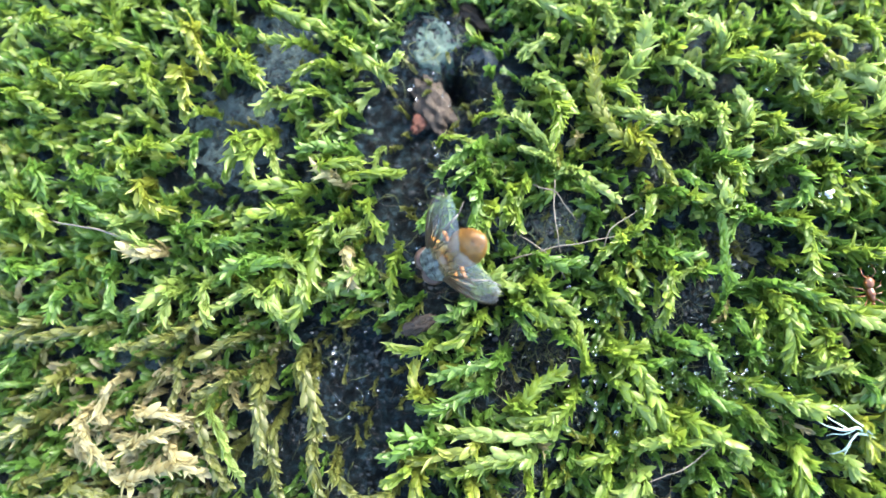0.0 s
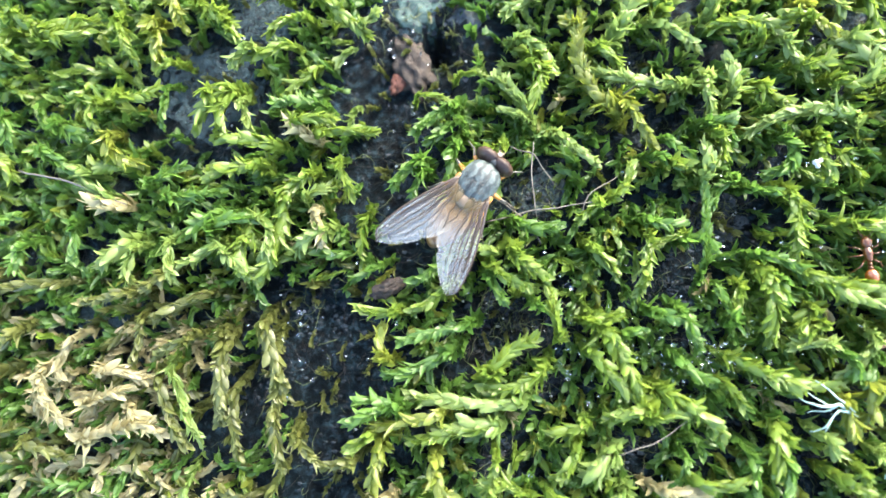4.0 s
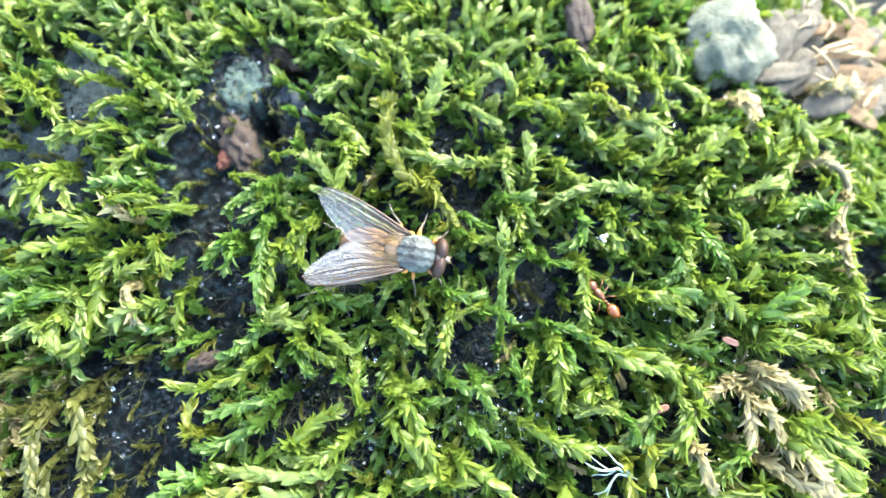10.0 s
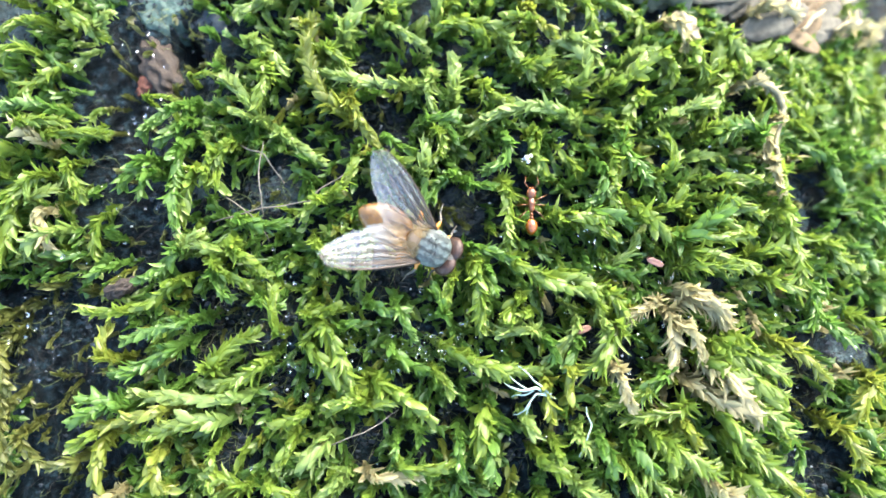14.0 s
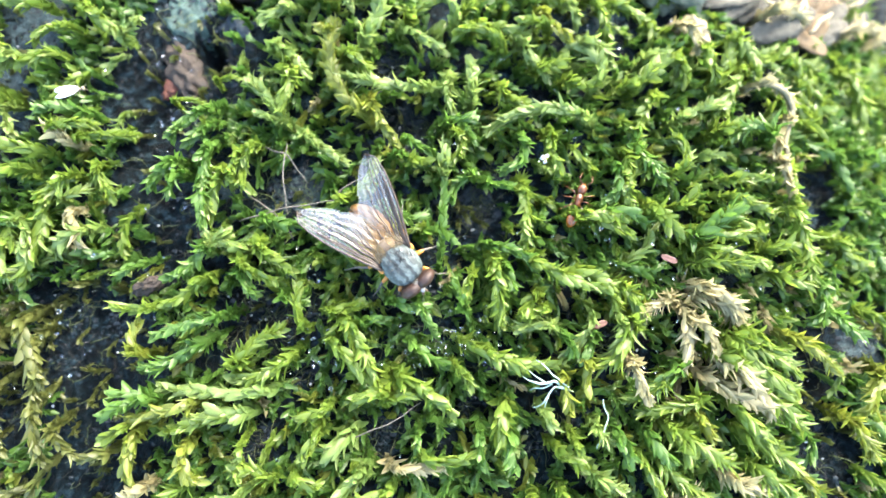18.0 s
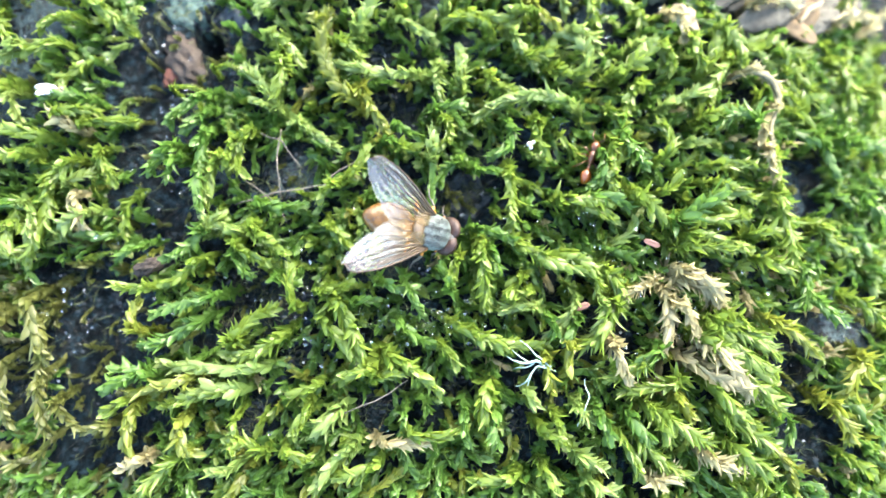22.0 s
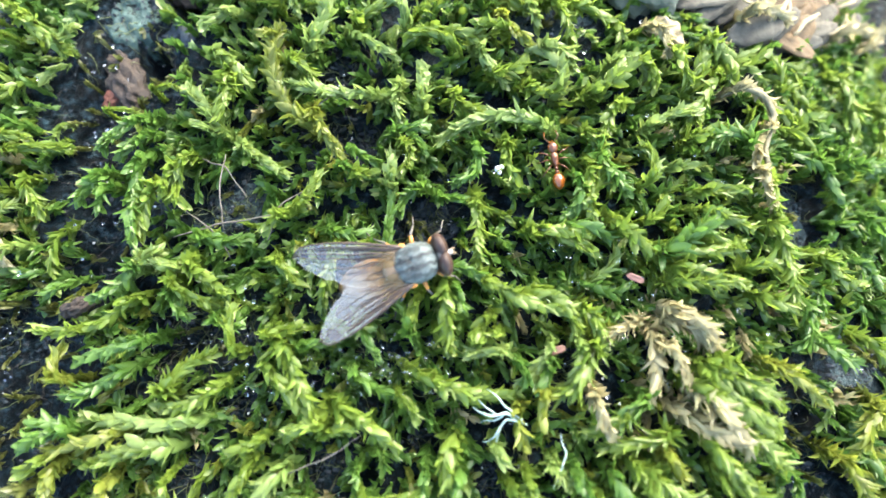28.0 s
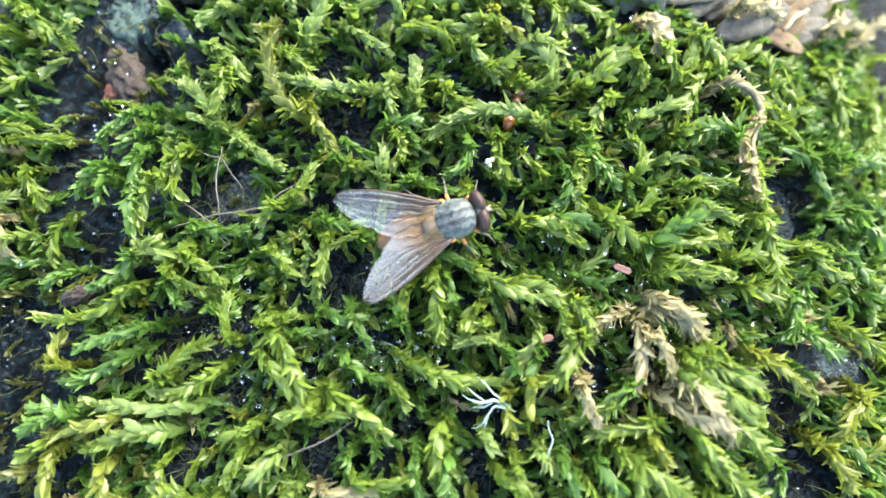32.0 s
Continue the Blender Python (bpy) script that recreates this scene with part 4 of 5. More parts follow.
def wing_mesh(side, mat):
    """Wing membrane lying back along +x from the hinge; the rear edge faces the body."""
    nu, nv = 30, 26
    v, f = [], []
    for i in range(nu + 1):
        u = i / nu
        lead = 0.42 * math.sin(math.pi * min(1, u * 0.62 + 0.02)) * (1 - u**5) + 0.1
        rear = 2.3 * math.sin(math.pi * (0.2 + 0.76 * u)) ** 0.6 * (1 - 0.27 * u)
        rear *= min(1.0, 0.12 + u * 7)
        rear -= 0.26 * math.exp(-(((u - 0.28) / 0.05) ** 2)) + 0.16 * math.exp(-(((u - 0.62) / 0.03) ** 2))
        if u > 0.93:
            k = math.sqrt(max(0.0, 1 - ((u - 0.93) / 0.07) ** 2))
            lead, rear = lead * k - 0.35 * (1 - k), rear * k + 0.35 * (1 - k)
        for j in range(nv + 1):
            w = j / nv
            yy = lead + (-rear - lead) * w
            z = 0.04 * math.sin(w * 34 - 3 * u) + 0.16 * math.sin(math.pi * u) * (1 - w) - 0.25 * w * u
            v.append((u * WING_LEN, -yy * side, z))
    for i in range(nu):
        for j in range(nv):
            a = i * (nv + 1) + j
            f.append((a, a + 1, a + nv + 2, a + nv + 1)[:: -side])
    return np.array(v), f, nv


def build_fly():
    ms = fly_materials()
    fly = thing("fly", "grey and orange-brown fly with smoky spread wings on moss", "fly")
    v, f = ball(1.42, 1.22, 0.98, 18, 28, lambda p, q: q * (0.62 + 0.38 / (abs(p[0]) ** 4 + abs(p[1]) ** 4 + abs(p[2]) ** 4) ** 0.25) * (0.9, 0.93, 0.95 - 0.05 * (abs(p[0] + 0.15) < 0.1)))
    part("thorax", mesh_of("thorax", v, f, ms["thorax"]), fly, "blue-grey dusted thorax with dark stripes")
    v, f = ball(0.5, 0.62, 0.32, 10, 18)
    part("scutellum", mesh_of("scutellum", v, f, ms["tan"]), fly, "tan scutellum", at_mm(-1.32, 0, 0.36, 0, 12, 0))
    v, f = ball(1.84, 1.08, 0.7, 18, 26, lambda p, q: q * (1, 1 - 0.28 * max(0, -p[0]) ** 2, 1) + (0, 0, 0.03 * math.sin(p[0] * 14)))
    part("abdomen", mesh_of("abdomen", v, f, ms["abdomen"]), fly, "orange-brown banded abdomen", at_mm(-2.80, 0, -0.58, 0, -4, 0))
    v, f = ball(0.36, 0.88, 0.66, 12, 20)
    head = part("head", mesh_of("head", v, f, ms["dark"]), fly, "dark head with pale face", at_mm(1.50, 0, -0.14))
    for s in (1, -1):
        v, f = ball(0.42, 0.76, 0.80, 14, 22)
        part("eye", mesh_of("eye", v, f, ms["eye"]), head, "dull red-brown compound eye", at_mm(0.03, 0.48 * s, 0.06, 8 * s, 10, 4 * s))
        v, f = tube([(0.42, 0.1 * s, 0.1), (0.68, 0.13 * s, -0.02), (0.74, 0.15 * s, -0.26)], (0.05, 0.09, 0.05), 6)
        part("antenna", mesh_of("antenna", v, f, ms["tan"]), head)
        v, f = tube([(0.66, 0.13 * s, 0.0), (0.9, 0.3 * s, 0.12), (1.05, 0.52 * s, 0.16)], (0.02, 0.013, 0.006), 5)
        part("arista", mesh_of("arista", v, f, ms["bristle"]), head)
    v, f = ball(0.3, 0.2, 0.5, 10, 12)
    part("face", mesh_of("face", v, f, ms["silver"]), head, "pale silvery face", at_mm(0.38, 0, -0.16))
    v, f = tube([(0.3, 0, -0.5), (0.45, 0, -0.85), (0.4, 0, -1.1)], (0.14, 0.12, 0.16), 8)
    part("proboscis", mesh_of("proboscis", v, f, ms["dark"]), head)
    wings = []
    for s in (1, -1):
        # in the wing's space +x runs to its tip; the front edge lies outward
        v, f, nv = wing_mesh(s, ms["wing"])
        wing = part("wing", mesh_of("wing", v, f, ms["wing"]), fly, "smoky translucent wing with dark veins")
        wings.append(wing)
        grid = np.array(v).reshape(-1, nv + 1, 3)
        lines = ((0.0, 0.02, 0, 30, 0.05), (0.06, 0.12, 0, 22, 0.035), (0.12, 0.16, 0, 28, 0.035), (0.16, 0.36, 0, 30, 0.03), (0.2, 0.52, 1, 29, 0.03), (0.28, 0.72, 2, 22, 0.026), (0.4, 0.9, 2, 12, 0.026), (0.22, 0.62, 3, 27, 0.02), (0.3, 0.8, 3, 18, 0.02), (0.1, 0.26, 2, 29, 0.02))
        for w0, w1, a, b, r in lines:
            pts = []
            for i in range(a, b + 1, 2):
                k = (i - a) / max(1, b - a)
                w = (w0 + (w1 - w0) * k**0.8) * nv
                j = min(nv - 1, int(w))
                pts.append(grid[i, j] * (1 - (w - j)) + grid[i, j + 1] * (w - j) + (0, 0, 0.012))
            tv, tf = tube(pts, np.linspace(r * 2.0, r * 0.75, len(pts)), 5)
            part("vein", mesh_of("vein", tv, tf, ms["vein"]), wing)
        tv, tf = tube([grid[14, 7] + (0, 0, 0.012), grid[15, 13] + (0, 0, 0.012)], 0.02, 5)
        part("vein", mesh_of("vein", tv, tf, ms["vein"]), wing)
        v, f = ball(0.62, 0.48, 0.06, 10, 18, lambda p, q: q + (0, 0, 0.12 * (1 - p[0] ** 2)))
        part("calypter", mesh_of("calypter", v, f, ms["calypter"]), fly, "pale translucent lobe at the wing base", at_mm(-1.35, 0.62 * s, 0.5, -14 * s, -8, 0))
        v, f = ball(0.46, 0.26, 0.12, 10, 14)
        part("wing_base", mesh_of("wing_base", v, f, ms["orange"]), fly, "orange wing base", at_mm(-0.62, 0.95 * s, 0.3, 0, 0, 30 * s))
    legs = []
    for s in (1, -1):
        for x, tx, ty, knee in ((0.85, 1.75, 1.35, 0.0), (0.0, 0.35, 2.1, 0.0), (-0.8, -2.0, 2.1, 0.0)):
            a = np.array((x, 0.6 * s, -0.75))
            k = np.array((x + (tx - x) * 0.42, (0.7 + (ty - 0.7) * 0.62) * s, knee - 0.45))
            e = np.array((tx, ty * s, -1.35))
            c = e + np.array(((tx - x) * 0.34, 0.55 * s, -0.38))
            v, f = tube([(0, 0, 0), (k - a) * 0.5 + (0, 0, 0.06), k - a], (0.14, 0.16, 0.09), 8)
            leg = part("leg", mesh_of("leg", v, f, ms["orange"]), fly, "orange femur and dark lower leg", at_mm(*a))
            v, f = tube([k - a, (k + e) / 2 - a + (0, 0, 0.05), e - a], (0.085, 0.075, 0.06), 7)
            part("tibia", mesh_of("tibia", v, f, ms["dark"]), leg)
            v, f = tube([e - a, e * 0.6 + c * 0.4 - a, c - a], (0.055, 0.045, 0.035), 6)
            part("tarsus", mesh_of("tarsus", v, f, ms["dark"]), leg)
            legs.append(leg)
    rng = np.random.default_rng(3)
    hairs = []
    for i in range(150):
        a, b = rng.uniform(-0.9, 0.95), rng.uniform(-0.9, 0.9)
        r = math.sqrt(max(0.02, 1 - a * a * 0.9 - b * b * 0.9))
        p = np.array((1.3 * a, 1.05 * b, 0.88 * r))
        q = p + np.array((-0.32 * rng.uniform(0.5, 1.2), 0.16 * b, 0.2 * rng.uniform(0.6, 1.2)))
        hairs.append(tube([p, (p + q) / 2 + (0.02, 0, 0.03), q], (0.022, 0.016, 0.005), 4))
    for i in range(110):
        a = rng.uniform(0, 2 * math.pi)
        t = rng.uniform(-0.95, 0.2)
        r = math.sqrt(1 - t * t)
        if math.sin(a) < -0.2:
            continue
        p = np.array((-2.80 + 1.82 * t, 1.05 * r * math.cos(a), -0.58 + 0.66 * r * math.sin(a)))
        q = p + np.array((-0.3, 0.12 * math.cos(a), 0.1))
        hairs.append(tube([p, (p + q) / 2, q], (0.014, 0.01, 0.004), 4))
    v, f = merged(*hairs)
    tagged(part("bristles", mesh_of("bristles", v, f, ms["bristle"]), fly), kind="stuff")
    return fly, wings, legs


def fly_pose(x, y, z, heading, pitch):
    """Fly at a place in millimetres; pitch lowers its head."""
    return at_mm(x, y, z) @ pose(0, 0, 0, 0, 0, heading) @ pose(0, 0, 0, 0, pitch, 0)


FLY, WINGS, LEGS = build_fly()


# ---- the ant ----
def build_ant():
    red = plain("ant_red", (0.06, 0.017, 0.004), (0.15, 0.05, 0.008), 5.0, 0.3, 0.02, Coat_Weight=0.15)
    dark = plain("ant_dark", (0.09, 0.024, 0.005), (0.31, 0.095, 0.011), 5.0, 0.2, 0.02, Coat_Weight=0.5)
    ant = thing("ant", "small glossy reddish-brown ant crawling in moss", "ant")
    v, f = ball(0.36, 0.30, 0.24, 12, 16)
    head = part("head", mesh_of("head", v, f, red), ant, "", at_mm(0.98, 0, 0.02))
    v, f = ball(0.50, 0.23, 0.24, 12, 16, lambda p, q: q * (1, 1 + 0.25 * p[0], 1 + 0.15 * math.sin(p[0] * 7)))
    part("thorax", mesh_of("thorax", v, f, red), ant, "", at_mm(0.28, 0, 0.02))
    for x, r in ((-0.28, 0.13), (-0.5, 0.15)):
        v, f = ball(r, r * 0.9, r * 1.2, 8, 12)
        part("waist", mesh_of("waist", v, f, red), ant, "", at_mm(x, 0, 0.02))
    v, f = ball(0.52, 0.38, 0.36, 14, 18, lambda p, q: q * (1, 1 - 0.2 * max(0, -p[0]), 1))
    part("gaster", mesh_of("gaster", v, f, dark), ant, "dark glossy gaster", at_mm(-1.05, 0, 0.02))
    for s in (1, -1):
        v, f = ball(0.07, 0.06, 0.07, 6, 8)
        part("eye", mesh_of("eye", v, f, dark), head, "", at_mm(0.08, 0.24 * s, 0.1))
        v, f = tube([(0.28, 0.12 * s, 0.05), (0.62, 0.42 * s, 0.16), (1.0, 0.34 * s, 0.02)], (0.035, 0.03, 0.04), 5)
        part("antenna", mesh_of("antenna", v, f, red), head)
        v, f = tube([(0.3, 0.1 * s, -0.04), (0.46, 0.06 * s, -0.08)], (0.05, 0.02), 5)
        part("mandible", mesh_of("mandible", v, f, dark), head)
        for x, tx in ((0.5, 0.95), (0.28, 0.3), (0.05, -0.65)):
            v, f = tube([(x, 0.15 * s, -0.1), ((x + tx) / 2, 0.55 * s, 0.12), (tx * 0.9, 0.85 * s, -0.25), (tx, 1.05 * s, -0.4)], (0.04, 0.04, 0.025, 0.014), 6)
            part("leg", mesh_of("leg", v, f, red), ant)
    return ant


ANT = build_ant()


# ---- a tiny white-winged fly ----
def build_whitefly():
    white = plain("white_wing", (0.32, 0.32, 0.34), (0.52, 0.52, 0.55), 4.0, 0.35, 0.01)
    body = plain("whitefly_body", (0.10, 0.08, 0.05), (0.25, 0.20, 0.12), 5.0, 0.45, 0.02)
    fly = thing("whitefly", "tiny white-winged fly resting on moss", "fly")
    v, f = ball(0.55, 0.16, 0.15, 10, 12)
    part("body", mesh_of("body", v, f, body), fly)
    v, f = ball(0.13, 0.16, 0.13, 8, 10)
    part("head", mesh_of("head", v, f, body), fly, "", at_mm(0.62, 0, 0))
    for s in (1, -1):
        v, f = ball(0.75, 0.24, 0.03, 8, 18)
        part("wing", mesh_of("wing", v, f, white), fly, "opaque white wing", at_mm(-0.35, 0.13 * s, 0.16, 14 * s, 0, -6 * s))
        v, f = tube([(0.7, 0.06 * s, 0.03), (0.95, 0.2 * s, 0.08)], (0.02, 0.012), 5)
        part("antenna", mesh_of("antenna", v, f, body), fly)
        for x in (0.3, 0.1, -0.1):
            v, f = tube([(x, 0.1 * s, -0.05), (x + 0.05, 0.3 * s, 0.0), (x, 0.42 * s, -0.25)], (0.025, 0.02, 0.012), 5)
            part("leg", mesh_of("leg", v, f, body), fly)
    return fly


WHITEFLY = build_whitefly()


# ---- small things on and between the moss ----
def lumpy(rx, ry, rz, rough, freq, seed, rings=22, sides=32):
    def shape(p, q):
        k = 1 + rough * noise.noise((p[0] * freq + seed, p[1] * freq, p[2] * freq)) + 0.4 * rough * noise.noise((p[0] * freq * 3 + seed, p[1] * freq * 3, p[2] * freq * 3))
        return q * k

    return ball(rx, ry, rz, rings, sides, shape)


def stone(x, y, rx, ry, rz, turn, mat, label, seed):
    v, f = lumpy(rx, ry, rz, 0.35, 2.2, seed)
    return thing("stone", label, "stone", "", at_mm(x, y, ground_z(x, y) + rz * 0.45, 0, 0, turn), mesh_of("stone", v, f, mat))


def flake(x, y, z, length, width, turn, mat, label, tilt=10):
    """A thin curved scale with a thickness of its own."""
    n, v, f = 12, [], []
    for top in (0.05, -0.05):
        for i in range(n + 1):
            u = i / n
            h = width / 2 * math.sin(math.pi * (0.05 + 0.9 * u)) ** 0.7 * (1 + 0.12 * math.sin(9 * u))
            for w in (-1, -0.4, 0.3, 1):
                v.append(((u - 0.5) * length, w * h, top + 0.12 * length * (0.25 - (u - 0.5) ** 2) + 0.05 * w * w))
    m = (n + 1) * 4
    for i in range(n):
        for k in range(3):
            a = i * 4 + k
            f += [(a, a + 4, a + 5, a + 1), (m + a, m + a + 1, m + a + 5, m + a + 4)]
        f += [(i * 4, m + i * 4, m + i * 4 + 4, i * 4 + 4), (i * 4 + 3, i * 4 + 7, m + i * 4 + 7, m + i * 4 + 3)]
    f += [(0, 1, m + 1, m), (1, 2, m + 2, m + 1), (2, 3, m + 3, m + 2)]
    e = n * 4
    f += [(e + 1, e, m + e, m + e + 1), (e + 2, e + 1, m + e + 1, m + e + 2), (e + 3, e + 2, m + e + 2, m + e + 3)]
    return thing("flake", label, "flake", "", at_mm(x, y, z, tilt, 0, turn), mesh_of("flake", v, f, mat))


LICHEN = plain("grey_green_lichen", (0.045, 0.058, 0.034), (0.19, 0.21, 0.15), 0.9, 0.8, 0.4)
PINK = plain("pinkish_brown_scale", (0.12, 0.055, 0.035), (0.24, 0.125, 0.085), 2.5, 0.55, 0.04)
RUST = plain("rusty_bark", (0.012, 0.009, 0.006), (0.055, 0.036, 0.022), 1.8, 0.75, 0.25)
ORANGE = plain("orange_bark", (0.06, 0.018, 0.009), (0.15, 0.048, 0.022), 2.6, 0.75, 0.12)
STRAW = plain("dry_straw", (0.16, 0.12, 0.055), (0.46, 0.38, 0.22), 1.6, 0.65, 0.1)
MINT = plain("pale_mint_lichen", (0.19, 0.28, 0.24), (0.38, 0.49, 0.43), 2.5, 0.6, 0.05)
CLEAR = Mat("water").put(Base_Color=(0.95, 0.97, 1.0), Roughness=0.03, Transmission_Weight=1.0, IOR=1.33).m
GRIT = plain("pale_grit", (0.35, 0.36, 0.36), (0.75, 0.76, 0.76), 3.0, 0.4, 0.05)
ROOT = plain("grey_root", (0.05, 0.045, 0.035), (0.15, 0.135, 0.105), 3.0, 0.6, 0.03)


def strand(name, label, category, pts, radii, mat, lift=0.0, group=""):
    """A thin root, twig or straw lying on the moss: points are x, y and the height over the moss tops."""
    path = np.array([(x, y, float(surf(x, y)) + z + lift) for x, y, z in pts])
    k = np.linspace(0, len(path) - 1, 6 * (len(path) - 1) + 1)
    fine = np.stack([np.interp(k, range(len(path)), path[:, i]) for i in range(3)], 1)
    fine[1:-1, :2] += [(0.09 * noise.noise((p[0] * 1.3, p[1] * 1.3, 0.5)) * 2.2, 0.09 * noise.noise((p[1] * 1.3, p[0] * 1.3, 8.5)) * 2.2) for p in fine[1:-1]]
    fine[1:-1] = (fine[:-2] + fine[1:-1] * 2 + fine[2:]) / 4
    o = fine[0].copy()
    v, f = tube(fine - o, np.interp(k, range(len(path)), radii), 7)
    return thing(name, label, category, group, at_mm(*o), mesh_of(name, v, f, mat))


def crust(x, y, rx, ry, turn, label, seed, mat=None):
    """A thin lichen crust that follows the bark."""
    n, m, v, fc = 14, 26, [], []
    ca, sa = math.cos(radians(turn)), math.sin(radians(turn))
    z0 = ground_z(x, y)
    for under in (0, 1):
        for i in range(n + 1):
            for k in range(m):
                a = 2 * math.pi * k / m
                edge = 1 + 0.35 * noise.noise((math.cos(a) * 1.6 + seed, math.sin(a) * 1.6, 0.3)) + 0.15 * noise.noise((math.cos(a) * 5 + seed, math.sin(a) * 5, 0.3))
                u, w = rx * edge * i / n * math.cos(a), ry * edge * i / n * math.sin(a)
                dx, dy = ca * u - sa * w, sa * u + ca * w
                thick = 0.07 * (1 - (i / n) ** 3) + 0.1 * noise.noise((dx * 1.4, dy * 1.4, seed))
                v.append((dx, dy, ground_z(x + dx, y + dy) - z0 + (thick if not under else -0.12)))
    o = (n + 1) * m
    for i in range(n):
        for k in range(m):
            a, b = i * m + k, i * m + (k + 1) % m
            fc += [(a, a + m, b + m, b), (o + a, o + b, o + b + m, o + a + m)]
    for k in range(m):
        a, b = n * m + k, n * m + (k + 1) % m
        fc.append((a, o + a, o + b, b))
    return thing("lichen_crust", label, "lichen", "lichen crusts", at_mm(x, y, z0), mesh_of("lichen_crust", v, fc, mat or FILM))


FILM = plain("blue_grey_lichen_film", (0.007, 0.019, 0.023), (0.07, 0.13, 0.14), 3.0, 0.75, 0.8)
TEAL = plain("teal_lichen_film", (0.012, 0.034, 0.028), (0.058, 0.115, 0.095), 1.1, 0.6, 0.4)
ASH = plain("ash_grey_lichen_film", (0.009, 0.022, 0.02), (0.075, 0.115, 0.105), 3.0, 0.7, 0.5)
SLATE = plain("slate_lichen_film", (0.016, 0.024, 0.03), (0.07, 0.095, 0.11), 1.6, 0.6, 0.4)


# bark, stones and litter
v, f = lumpy(2.4, 0.7, 0.55, 0.5, 2.4, 23.0)
thing("bark_piece", "dark brown bark splinter beside a hollow", "bark", "", at_mm(-11.9, 15.2, ground_z(-11.9, 15.2) + 0.8, 0, 0, -42), mesh_of("bark_piece", v, f, RUST))
v, f = lumpy(2.1, 1.15, 0.6, 0.55, 2.6, 4.0)
thing("bark_piece", "rust-brown bark fragment lying on dark bark", "bark", "", at_mm(-13.6, 7.9, ground_z(-13.6, 7.9) + 0.35, 8, 0, 118), mesh_of("bark_piece", v, f, RUST))
v, f = lumpy(0.8, 0.45, 0.14, 0.7, 3.4, 9.0)
thing("bark_piece", "small orange bark chip on rusty bark", "bark", "", at_mm(-14.6, 7.0, ground_z(-14.6, 7.0) + 0.75, 0, 0, 60), mesh_of("bark_piece", v, f, ORANGE))
stone(20.8, 15.6, 2.9, 3.3, 1.9, 12, LICHEN, "pale grey-green lichen-crusted stone among moss", 1.0)
stone(21.6, 10.9, 1.0, 1.3, 0.9, 40, STRAW, "small cream stone beside moss", 6.0)
v, f = lumpy(1.0, 2.0, 0.6, 0.35, 2.0, 14.0)
thing("bark_piece", "brown bark fragment between moss shoots", "bark", "", at_mm(9.9, 16.6, ground_z(9.9, 16.6) + 0.9, 0, 0, 10), mesh_of("bark_piece", v, f, RUST))
v, f = lumpy(1.1, 0.5, 0.45, 0.5, 2.6, 17.0)
thing("bark_piece", "grey-brown bark fragment under yellow-green moss", "bark", "", at_mm(-14.7, -6.4, ground_z(-14.7, -6.4) + 1.2, 0, 0, 25), mesh_of("bark_piece", v, f, RUST))
flake(13.12, -8.84, float(surf(13.1, -8.8)) + 0.4, 1.0, 0.45, 18, PINK, "small pinkish-brown scale lying on moss")
flake(17.68, -4.93, float(surf(17.7, -4.9)) + 0.35, 1.05, 0.42, -22, PINK, "small pinkish-brown scale lying on moss")
flake(-12.0, -3.0, ground_z(-12, -3) + 0.3, 1.0, 0.4, 60, RUST, "small brown scale on dark bark")

# mint-coloured branching lichen twig
TWIG = "pale mint branching lichen twig on moss"
for pts, radii in (
    (((8.5, -11.9, 0.2), (9.3, -12.2, 0.8), (10.2, -12.1, 0.9), (11.4, -12.7, 0.6)), (0.03, 0.07, 0.09, 0.03)),
    (((9.0, -13.7, 0.1), (9.6, -13.2, 0.6), (10.1, -12.5, 0.8), (10.9, -12.5, 0.75)), (0.02, 0.05, 0.06, 0.06)),
    (((9.3, -10.9, 0.4), (10.2, -11.7, 0.9), (11.1, -12.4, 0.8)), (0.03, 0.05, 0.06)),
    (((8.9, -12.7, 0.2), (9.5, -12.5, 0.6), (10.1, -12.2, 0.85)), (0.02, 0.04, 0.05)),
    (((8.7, -11.3, 0.3), (9.2, -11.7, 0.6), (9.7, -12.1, 0.85)), (0.02, 0.035, 0.05)),
    (((9.5, -14.0, 0.1), (9.7, -13.5, 0.4), (9.9, -12.9, 0.7)), (0.015, 0.035, 0.045)),
):
    strand("lichen_twig", TWIG, "lichen", pts, radii, MINT, group="lichen twigs")
strand("lichen_twig", "thin pale lichen thread hanging in moss", "lichen", ((13.2, -13.2, 0.3), (13.35, -14.2, 0.5), (13.0, -15.2, 0.5), (12.7, -16.0, 0.3)), (0.025, 0.04, 0.045, 0.025), MINT, group="lichen twigs")
strand("lichen_twig", "thin pale lichen thread hanging in moss", "lichen", ((13.6, -15.9, 0.2), (13.3, -15.5, 0.4), (13.05, -15.0, 0.5)), (0.015, 0.03, 0.035), MINT, group="lichen twigs")

# thin crusts on bare bark
for x, y, rx, ry, turn, seed in ((-27.0, 6.0, 3.6, 3.4, 0, 1.0), (-24.0, 12.0, 2.6, 4.0, 0, 2.0), (13.6, 12.0, 3.0, 1.6, 0, 4.0), (32.4, -10.2, 1.8, 1.8, 0, 5.0), (-36.5, 4.0, 3.0, 2.2, 30, 6.0), (-33.0, -8.5, 2.6, 1.8, 10, 7.0), (29.6, -1.4, 1.2, 2.4, 10, 9.0)):
    crust(x, y, rx, ry, turn, "thin blue-grey lichen film on bare bark", seed)
crust(-13.4, 12.2, 1.6, 2.2, 0, "pale teal lichen film beside a dark hollow", 10.0, TEAL)
